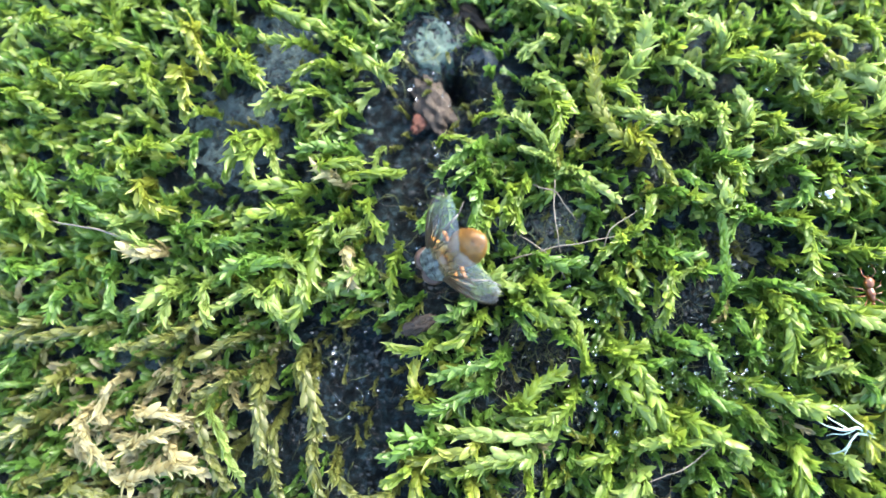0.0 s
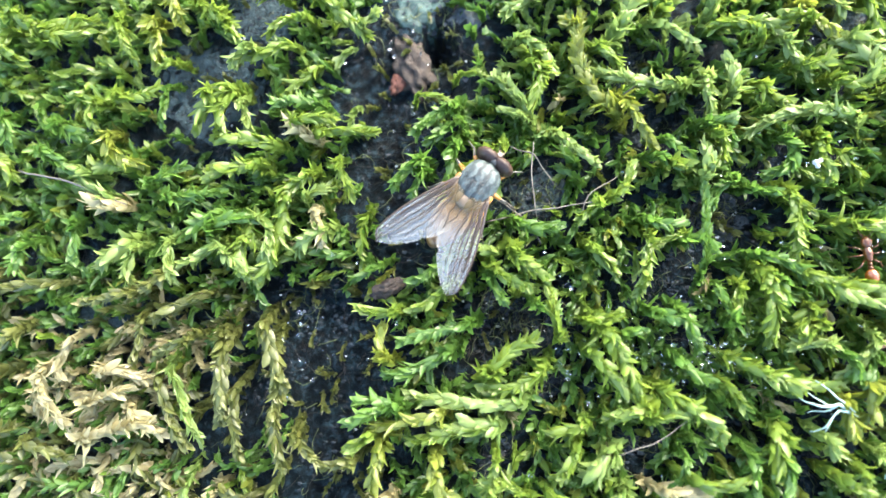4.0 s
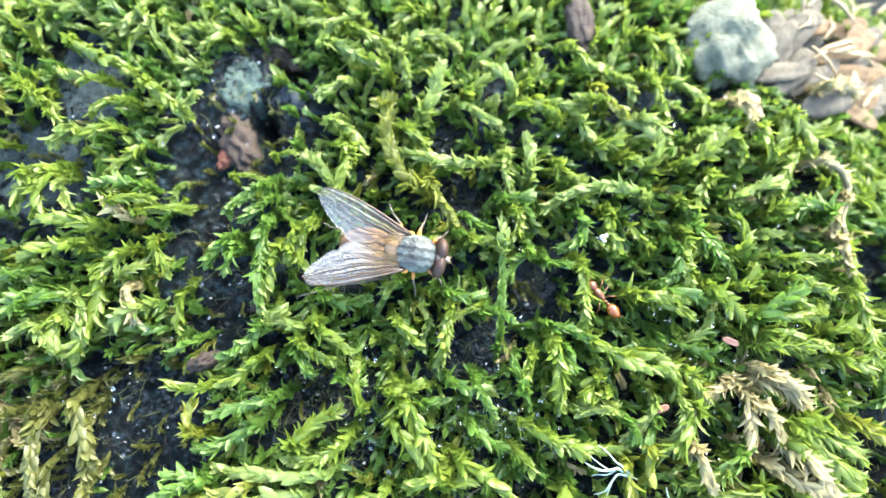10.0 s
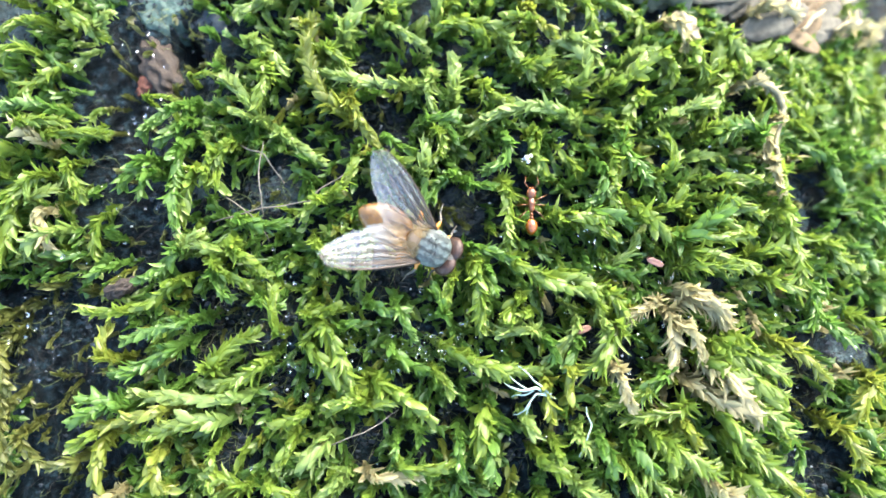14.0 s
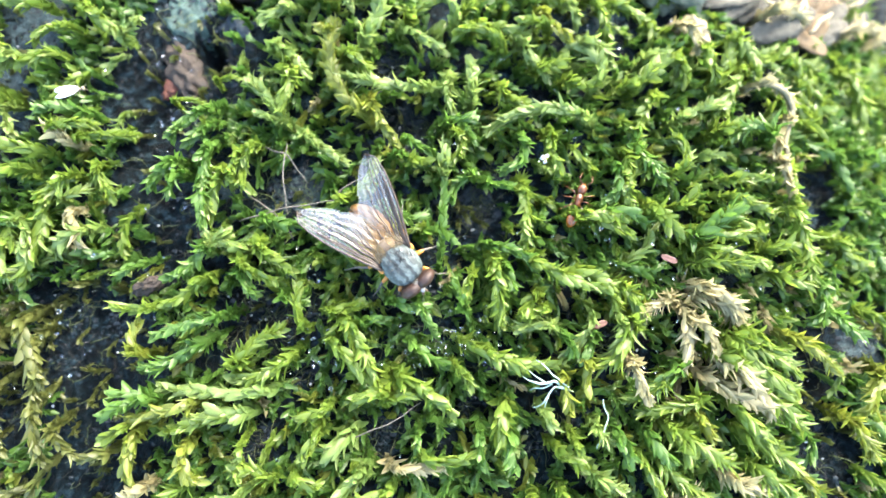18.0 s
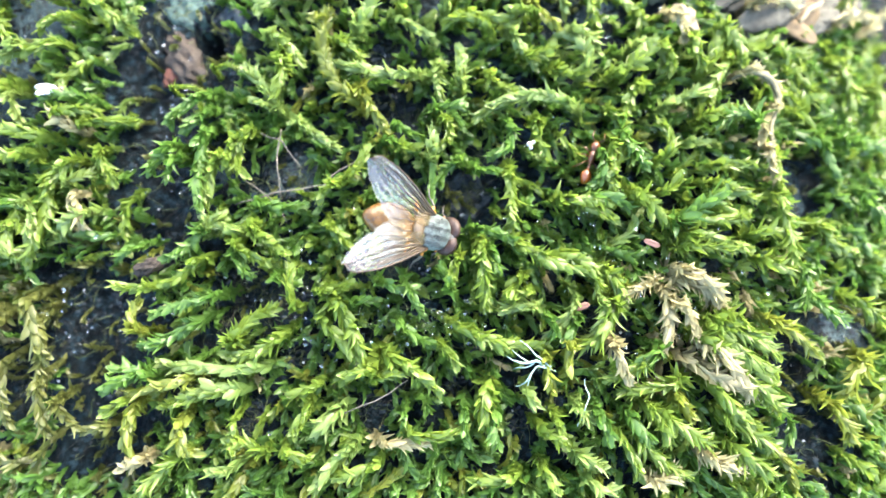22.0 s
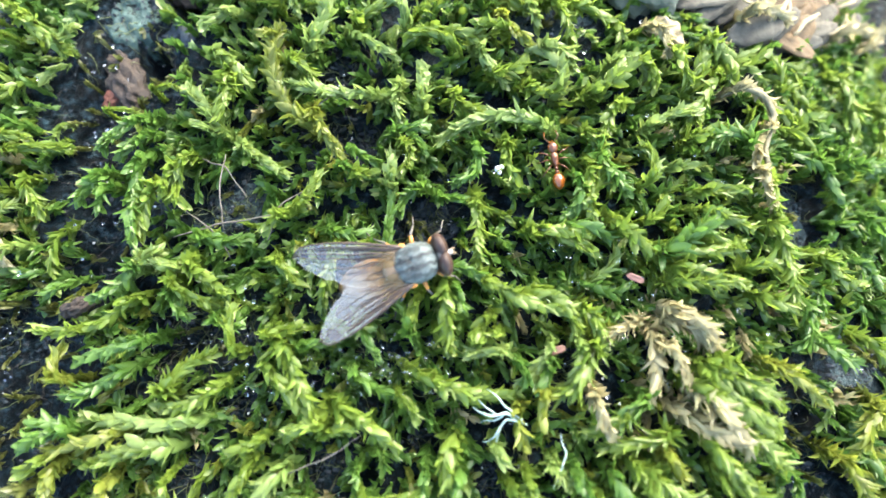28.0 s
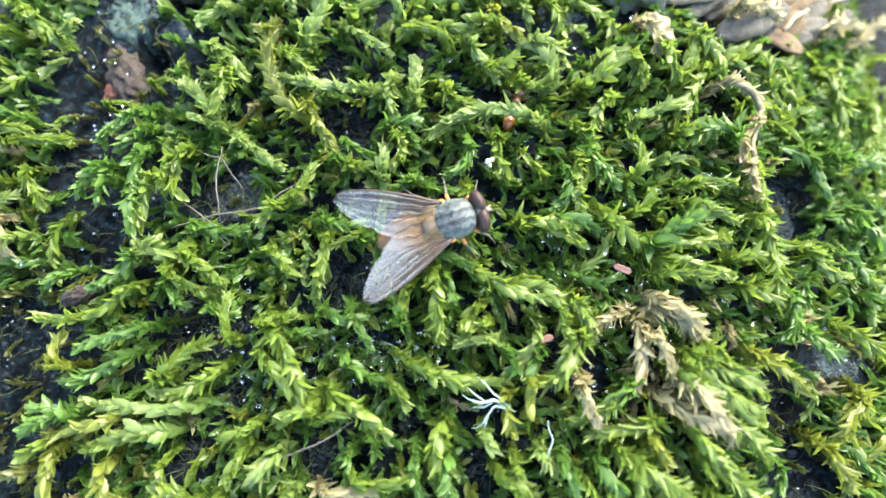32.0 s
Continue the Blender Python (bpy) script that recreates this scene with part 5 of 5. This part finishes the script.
crust(-5.8, -0.4, 2.2, 1.4, 10, "ash-grey lichen film crossed by root threads", 3.0, ASH)
crust(-10.6, 0.6, 1.6, 1.4, 20, "ash-grey lichen film on bare bark", 12.0, ASH)
crust(6.0, -1.6, 1.7, 1.5, 0, "slate-grey lichen film in a bare hollow", 8.0, SLATE)
crust(-10.0, 11.6, 1.4, 1.0, 10, "purple-grey lichen film beside a dark hollow", 11.0, SLATE)

# straw litter in the far corner
straw_rng = np.random.default_rng(8)
for i in range(26):
    x0, y0 = straw_rng.uniform(24.5, 38), straw_rng.uniform(11.0, 20.5)
    turn, ln, r = radians(straw_rng.normal(15, 35)), straw_rng.uniform(1.6, 4.2), straw_rng.uniform(0.09, 0.2)
    dx, dy, k = math.cos(turn) * ln, math.sin(turn) * ln, straw_rng.uniform(-0.5, 0.5)
    strand("straw", "pale dry straw piece lying over moss", "straw", ((x0, y0, 0.1), (x0 + dx / 2 - dy * k * 0.3, y0 + dy / 2 + dx * k * 0.3, straw_rng.uniform(0.3, 0.9)), (x0 + dx, y0 + dy, 0.2)), (r * 0.6, r, r * 0.4), STRAW, group="straw litter")

# flaking tan bark under the straw
BEIGE = plain("beige_bark_flake", (0.022, 0.02, 0.012), (0.105, 0.098, 0.066), 1.5, 0.75, 0.15)
OCHRE = plain("ochre_bark_flake", (0.05, 0.03, 0.009), (0.15, 0.092, 0.03), 1.5, 0.7, 0.15)
for i in range(46):
    a, r = straw_rng.uniform(0, 6.28), math.sqrt(straw_rng.uniform(0, 1))
    x0, y0 = 30.4 + 7.6 * r * math.cos(a), 14.8 + 4.2 * r * math.sin(a)
    gold = x0 > 27 and straw_rng.random() < 0.5
    flake(x0, y0, float(surf(x0, y0)) + straw_rng.uniform(-1.5, -0.3), straw_rng.uniform(2.4, 4.8), straw_rng.uniform(1.1, 2.3), straw_rng.normal(28, 22), OCHRE if gold else BEIGE, "ochre flake of bark in the litter" if gold else "beige flake of bark in the litter", straw_rng.uniform(-12, 12))

# fine roots on the bare film of bark
for pts in (((-6.1, 2.6, -0.2), (-6.2, 0.4, 0.1), (-5.9, -2.0, -0.1)), ((-9.0, -2.4, -0.4), (-5.8, -1.6, -0.1), (-2.4, -1.0, -0.2)), ((-7.6, 2.4, -0.5), (-6.0, 1.8, -0.2), (-4.8, 0.0, -0.5)), ((-3.4, -2.6, -0.5), (-2.8, -0.6, -0.3), (-1.0, 0.6, -0.4)), ((-8.6, -0.6, -0.6), (-6.8, -2.0, -0.4), (-5.6, -3.6, -0.5)), ((-1.5, 4.6, -0.5), (-0.4, 5.9, 0.0), (0.9, 7.0, -0.3))):
    strand("root", "thin grey root thread on bark film", "root", pts, (0.035, 0.05, 0.03), ROOT, group="root threads")
strand("root", "long thin brown thread across moss", "root", ((-38.0, 0.4, 0.4), (-34.5, -0.3, 0.8), (-31.0, -1.6, 0.2)), (0.05, 0.07, 0.04), ROOT, group="root threads")
strand("root", "thin pale thread across low moss", "root", ((-1.8, -15.5, 0.4), (0.4, -14.6, 0.6), (2.4, -13.4, 0.2)), (0.03, 0.04, 0.03), ROOT, group="root threads")

STALK = plain("dry_olive_stalk", (0.06, 0.055, 0.022), (0.24, 0.21, 0.10), 1.4, 0.6, 0.12)
strand("stalk", "thick dry tan moss stalk bent down over moss", "stalk", ((24.2, 6.2, -0.3), (25.4, 6.8, 0.5), (26.6, 6.2, 0.7), (27.2, 4.9, 0.6), (26.6, 3.6, 0.4), (26.4, 2.2, 0.3), (26.8, 0.0, 0.0), (27.2, -3.0, -0.7)), (0.08, 0.2, 0.22, 0.18, 0.15, 0.17, 0.2, 0.15), STALK)

# white capsule tuft
for dx, dy, r in ((0, 0, 0.17), (0.25, 0.12, 0.13), (0.1, -0.22, 0.12)):
    v, f = lumpy(r, r, r * 1.2, 0.3, 2.0, 2.0 + dx, 8, 12)
    thing("seed", "tiny white seed caught on a moss tip", "seed", "white seeds", at_mm(10.1 + dx, 1.4 + dy, float(surf(10.1, 1.4)) + 0.75), mesh_of("seed", v, f, GRIT))


def scattered(name, label, count, spots, size, mat, seed, lift, kind_shape):
    """Loose bits, too many to count, in one mesh."""
    rng = np.random.default_rng(seed)
    pieces = []
    for i in range(count):
        px, py, a, c = spots[i % len(spots)]
        x, y = px + rng.normal(0, 0.5) * a, py + rng.normal(0, 0.5) * c
        r = size * rng.uniform(0.5, 1.5)
        v, f = ball(r * rng.uniform(0.7, 1.3), r * rng.uniform(0.7, 1.3), r * rng.uniform(0.6, 1.0), *kind_shape)
        if mat is not CLEAR:
            v = v * rng.uniform(0.55, 1.45, (len(v), 1)) * (rng.uniform(0.7, 1.8), 1, rng.uniform(0.5, 1.0))
        z = ground_z(x, y) + r * 0.5 if lift is None else float(surf(x, y)) + rng.uniform(*lift)
        pieces.append((v + (x, y, z), f))
    v, f = merged(*pieces)
    tagged(new(name, mesh_of(name, v, f, mat, mat is CLEAR)), label, "debris", kind="stuff")


BARES = [(p[0], p[1], p[2], p[3]) for p in PITS]
DARKGRIT = plain("dark_grit", (0.002, 0.005, 0.007), (0.022, 0.038, 0.048), 3.0, 0.7, 0.05)
scattered("bark_crumbs", "dark crumbs of bark on the bare patches", 3400, BARES, 0.1, DARKGRIT, 21, None, (3, 5))
scattered("pale_grit_grains", "tiny pale grit grains on the bark", 150, BARES + [(3.0, -9.0, 4, 3), (0.0, -12.0, 8, 5)], 0.07, GRIT, 22, None, (4, 6))
WET = [(3.0, -9.5, 3, 2), (2.0, -10.5, 4, 2), (-4.5, -8.0, 5, 4), (6.0, -10.0, 3, 2), (-2.0, -10.5, 3, 2), (16.0, -3.0, 6, 5), (-14.0, 2.0, 3, 8), (8.0, 3.0, 10, 6), (-18.0, -10.0, 4, 4), (12.0, -6.0, 10, 8), (20.0, 2.0, 8, 10), (0.0, -9.0, 14, 6), (18.0, -10.0, 8, 5)]
scattered("water_beads", "tiny clear water beads on moss and bark", 460, WET, 0.085, CLEAR, 23, (-0.7, 0.3), (7, 9))


def filaments(name, label, count, spots, mat, seed, length, thick):
    """Loose rhizoids and dead threads, too many to count, in one mesh."""
    rng = np.random.default_rng(seed)
    pieces = []
    for i in range(count):
        px, py, a, c = spots[i % len(spots)]
        x, y = px + rng.normal(0, 0.6) * a, py + rng.normal(0, 0.6) * c
        turn, ln = rng.uniform(0, 6.3), length * rng.uniform(0.4, 1.6)
        z = ground_z(x, y)
        pts, k = [], rng.normal(0, 0.5)
        for j in range(7):
            pts.append((x, y, z + 0.05 + 0.5 * rng.uniform(0.2, 1.4) * math.sin(math.pi * j / 6)))
            turn += k * 0.5 + rng.normal(0, 0.25)
            x, y = x + math.cos(turn) * ln / 6, y + math.sin(turn) * ln / 6
            z = ground_z(x, y)
        pieces.append(tube(pts, thick * rng.uniform(0.6, 1.4), 4))
    v, f = merged(*pieces)
    tagged(new(name, mesh_of(name, v, f, mat)), label, "fibres", kind="stuff")


GAPS = [(-5.0, -8.5, 3, 2), (1.5, -8.5, 4, 3), (-6.5, 0.0, 4, 3), (3.0, -11.0, 4, 3), (14.0, -9.5, 5, 3), (-12.0, -4.0, 4, 4), (-9.0, -11.0, 4, 3)]
RHIZOID = plain("brown_rhizoid", (0.014, 0.012, 0.009), (0.06, 0.05, 0.034), 3.0, 0.6, 0.02)
filaments("rhizoids", "fine brown rhizoid threads matted on the bark", 700, BARES + GAPS + GAPS, RHIZOID, 31, 1.4, 0.012)
OLIVE = plain("olive_threads", (0.03, 0.045, 0.012), (0.11, 0.14, 0.035), 3.0, 0.55, 0.03)
filaments("moss_threads", "thin olive moss threads on bare bark", 900, BARES + GAPS, OLIVE, 32, 1.2, 0.02)


def motions():
    """All that moves: the fly and the ant."""
    walk(FLY, [
        (0, fly_pose(-13.33, -2.40, 1.48, 207, 62)),
        (0.5, fly_pose(-13.91, -2.53, 1.48, 194, 35)),
        (1, fly_pose(-13.39, -2.00, 1.44, 187, 18)),
        (1.5, fly_pose(-13.95, -1.18, 1.34, 158, 32)),
        (2, fly_pose(-13.95, 0.05, 1.19, 147, 42)),
        (2.5, fly_pose(-14.19, -0.23, 1.24, 153, 0)),
        (3.5, fly_pose(-11.37, -0.18, 1.28, 93, 0)),
        (4.5, fly_pose(-8.55, -0.12, 1.32, 34, 0)),
        (5, fly_pose(-8.66, -0.01, 1.31, 35, 0)),
        (5.5, fly_pose(-6.42, -0.34, 1.37, 8, 0)),
        (6, fly_pose(-2.30, 0.20, 1.33, 14, 0)),
        (6.5, fly_pose(-2.36, 0.52, 1.30, 5, 4)),
        (7, fly_pose(-2.69, 1.00, 1.23, 12, 0)),
        (7.5, fly_pose(-1.98, 0.10, 1.36, -3, 2)),
        (8, fly_pose(-1.95, 0.13, 1.35, -4, 2)),
        (8.5, fly_pose(-1.76, 0.15, 1.35, -3, 2)),
        (9, fly_pose(-1.54, 0.06, 1.36, -7, 2)),
        (9.5, fly_pose(-1.67, 0.03, 1.37, -8, 3)),
        (10, fly_pose(-1.52, 0.33, 1.33, -10, 3)),
        (10.5, fly_pose(-2.19, 0.04, 1.36, -16, 0)),
        (11, fly_pose(0.54, -2.22, 1.69, -35, 0)),
        (11.5, fly_pose(1.38, -2.60, 1.75, -35, 2)),
        (12, fly_pose(4.31, -3.13, 1.86, -18, 10)),
        (12.5, fly_pose(4.39, -3.87, 1.96, -27, 42)),
        (13, fly_pose(4.28, -4.04, 1.99, -28, 42)),
        (13.5, fly_pose(4.16, -4.04, 1.98, -31, 37)),
        (15.5, fly_pose(4.99, -2.75, 1.80, -12, 14)),
        (16, fly_pose(5.48, -2.23, 1.73, -8, 7)),
        (16.5, fly_pose(5.79, -2.20, 1.72, 6, 38)),
        (17, fly_pose(5.35, -3.73, 1.95, -23, 0)),
        (17.5, fly_pose(1.33, -5.17, 2.10, -52, 0)),
        (18, fly_pose(1.30, -5.15, 2.10, -50, 0)),
        (18.5, fly_pose(1.37, -5.06, 2.09, -50, 0)),
        (19, fly_pose(2.99, -4.77, 2.07, -43, 20)),
        (19.5, fly_pose(3.45, -4.22, 2.00, -20, 43)),
        (20, fly_pose(3.82, -4.22, 2.01, -15, 43)),
        (20.5, fly_pose(3.67, -4.23, 2.01, -15, 43)),
        (21, fly_pose(3.91, -4.33, 2.02, -14, 43)),
        (21.5, fly_pose(3.96, -4.41, 2.04, -13, 45)),
        (22, fly_pose(3.85, -4.25, 2.01, -14, 43)),
        (22.5, fly_pose(3.67, -4.16, 2.00, -11, 45)),
        (23, fly_pose(3.72, -4.61, 2.06, -13, 43)),
        (23.5, fly_pose(3.24, -4.92, 2.10, -29, 5)),
        (24, fly_pose(3.03, -3.59, 1.91, -18, 0)),
        (24.5, fly_pose(5.49, -2.93, 1.83, -5, 6)),
        (25, fly_pose(5.26, -2.83, 1.82, 17, 8)),
        (25.5, fly_pose(5.81, -2.74, 1.81, 18, 10)),
        (26, fly_pose(6.16, -2.42, 1.76, 19, 38)),
        (26.5, fly_pose(6.65, -2.93, 1.84, 12, 0)),
        (28.5, fly_pose(5.05, -4.11, 2.00, 19, -4)),
        (29, fly_pose(4.94, -4.05, 1.99, 19, -4)),
        (29.5, fly_pose(6.14, -2.59, 1.79, 13, 24)),
        (30, fly_pose(6.63, -2.50, 1.77, 14, 24)),
        (30.5, fly_pose(6.40, -2.27, 1.74, 13, 14)),
        (31, fly_pose(5.87, -3.09, 1.86, 19, 0)),
        (31.5, fly_pose(6.39, -3.31, 1.89, 24, 0)),
        (32, fly_pose(8.08, -2.13, 1.72, 17, 2)),
    ])
    walk(ANT, [
        (0, pose(0.01240, -0.00497, 0.00050, 0, 0, 100)),
        (1, pose(0.01221, -0.00447, 0.00042, 0, 0, 100)),
        (2, pose(0.01269, -0.00402, 0.00035, 0, 0, 100)),
        (5, pose(0.01306, -0.00425, 0.00039, 0, 0, 102)),
        (6, pose(0.01275, -0.00437, 0.00041, 0, 0, 105)),
        (7, pose(0.01267, -0.00456, 0.00044, 0, 0, 95)),
        (8, pose(0.01270, -0.00432, 0.00040, 0, 0, 112)),
        (9, pose(0.01068, -0.00326, 0.00022, 0, 0, 122)),
        (10, pose(0.01009, -0.00237, 0.00008, 0, 0, 130)),
        (11, pose(0.00995, -0.00236, 0.00008, 0, 0, 120)),
        (12, pose(0.01012, -0.00246, 0.00009, 0, 0, 105)),
        (13, pose(0.01033, -0.00194, 0.00001, 0, 0, 95)),
        (15.5, pose(0.01046, -0.00149, -0.00007, 0, 0, 88)),
        (16, pose(0.01049, -0.00099, -0.00015, 0, 0, 90)),
        (17, pose(0.01035, -0.00094, -0.00016, 0, 0, 95)),
        (17.5, pose(0.01095, -0.00209, 0.00003, 0, 0, 85)),
        (18, pose(0.01225, -0.00148, -0.00008, 0, 0, 70)),
        (19, pose(0.01382, 0.00029, -0.00040, 0, 0, 78)),
        (20, pose(0.01390, 0.00064, -0.00046, 0, 0, 72)),
        (21, pose(0.01423, 0.00074, -0.00049, 0, 0, 70)),
        (22, pose(0.01414, 0.00038, -0.00042, 0, 0, 72)),
        (23, pose(0.01455, 0.00123, -0.00058, 0, 0, 72)),
        (24, pose(0.01439, 0.00128, -0.00059, 0, 0, 72)),
        (25, pose(0.01442, 0.00086, -0.00051, 0, 0, 66)),
        (26, pose(0.01448, 0.00114, -0.00056, 0, 0, 68)),
        (26.5, pose(0.01419, 0.00105, -0.00054, 0, 0, 85)),
        (28.5, pose(0.01302, 0.00234, -0.00076, 0, 0, 100)),
        (29, pose(0.01222, 0.00305, -0.00087, 0, 0, 100)),
        (30, pose(0.01188, 0.00488, -0.00157, 0, 0, 95)),
        (31, pose(0.01206, 0.00512, -0.00162, 0, 0, 95)),
        (32, pose(0.01184, 0.00512, -0.00161, 0, 0, 70)),
    ])
    # the white fly comes in from above, walks off a little and rests
    walk(WHITEFLY, [
        (0, pose(-0.05200, 0.03400, 0.006, 0, 0, -50)),
        (16.1, pose(-0.05200, 0.03400, 0.006, 0, 0, -50)),
        (16.4, pose(-0.01432, 0.00848, -0.00101, 0, 0, -60)),
        (16.6, pose(-0.01395, 0.00753, -0.00090, 0, 0, -55)),
        (16.8, pose(-0.01416, 0.00771, -0.00092, 0, 0, -15)),
        (17, pose(-0.01488, 0.00728, -0.00087, 0, 0, -5)),
        (17.2, pose(-0.01567, 0.00640, -0.00076, 0, 0, -12)),
        (17.4, pose(-0.01662, 0.00667, -0.00080, 0, 0, -10)),
        (17.6, pose(-0.01723, 0.00663, -0.00080, 0, 0, 5)),
        (18, pose(-0.01951, 0.00590, -0.00073, 0, 0, 14)),
        (18.5, pose(-0.02117, 0.00515, -0.00068, 0, 0, 4)),
        (19, pose(-0.02108, 0.00517, -0.00068, 0, 0, 4)),
        (32, pose(-0.02108, 0.00517, -0.00068, 0, 0, 4)),
    ])
    # the legs step while the fly shifts and turns
    steps = ((0.0, 7.5, 1.0), (9.5, 12.5, 0.8), (16.0, 19.5, 1.0), (23.0, 26.5, 0.8), (29.0, 32.0, 0.7))
    for n, leg in enumerate(LEGS):
        home = leg.matrix_basis.copy()
        rows = []
        for k in range(129):
            t = k * 0.25
            live = max((a for t0, t1, a in steps if t0 <= t <= t1), default=0.0)
            swing = 11 * live * math.sin(5.1 * t + 2.1 * n)
            rows.append((t, home @ pose(0, 0, 0, 3 * live * math.cos(5.1 * t + n), 0, swing)))
        walk(leg, rows)
    # wings folded back over the abdomen, opening and closing a little
    for side, wing in zip((1, -1), WINGS):
        rows = []
        for t, spread, lift in ((0, 28, 6), (0.5, 31, 6), (1, 29, 6), (2, 27, 5), (2.5, 28, 4), (4.5, 25, 4), (6, 26, 5), (9, 25, 4), (11, 26, 4), (12, 27, 4), (12.5, 31, 4), (13.5, 31, 4), (15.5, 28, 5), (16, 27, 6), (17.5, 26, 5), (19, 26, 5), (20, 30, 4), (22.5, 29, 4), (24.5, 25, 5), (26, 26, 8), (28.5, 24, 2), (29.2, 24, 2), (30, 29, 5), (31, 27, 4), (32, 29, 4)):
            m = at_mm(-0.45, 0.92 * side, 0.42) @ pose(0, 0, 0, 0, 0, 180 - (spread - 7) * side) @ pose(0, 0, 0, -6 * side, -lift, 0)
            rows.append((t, m))
        walk(wing, rows)


motions()
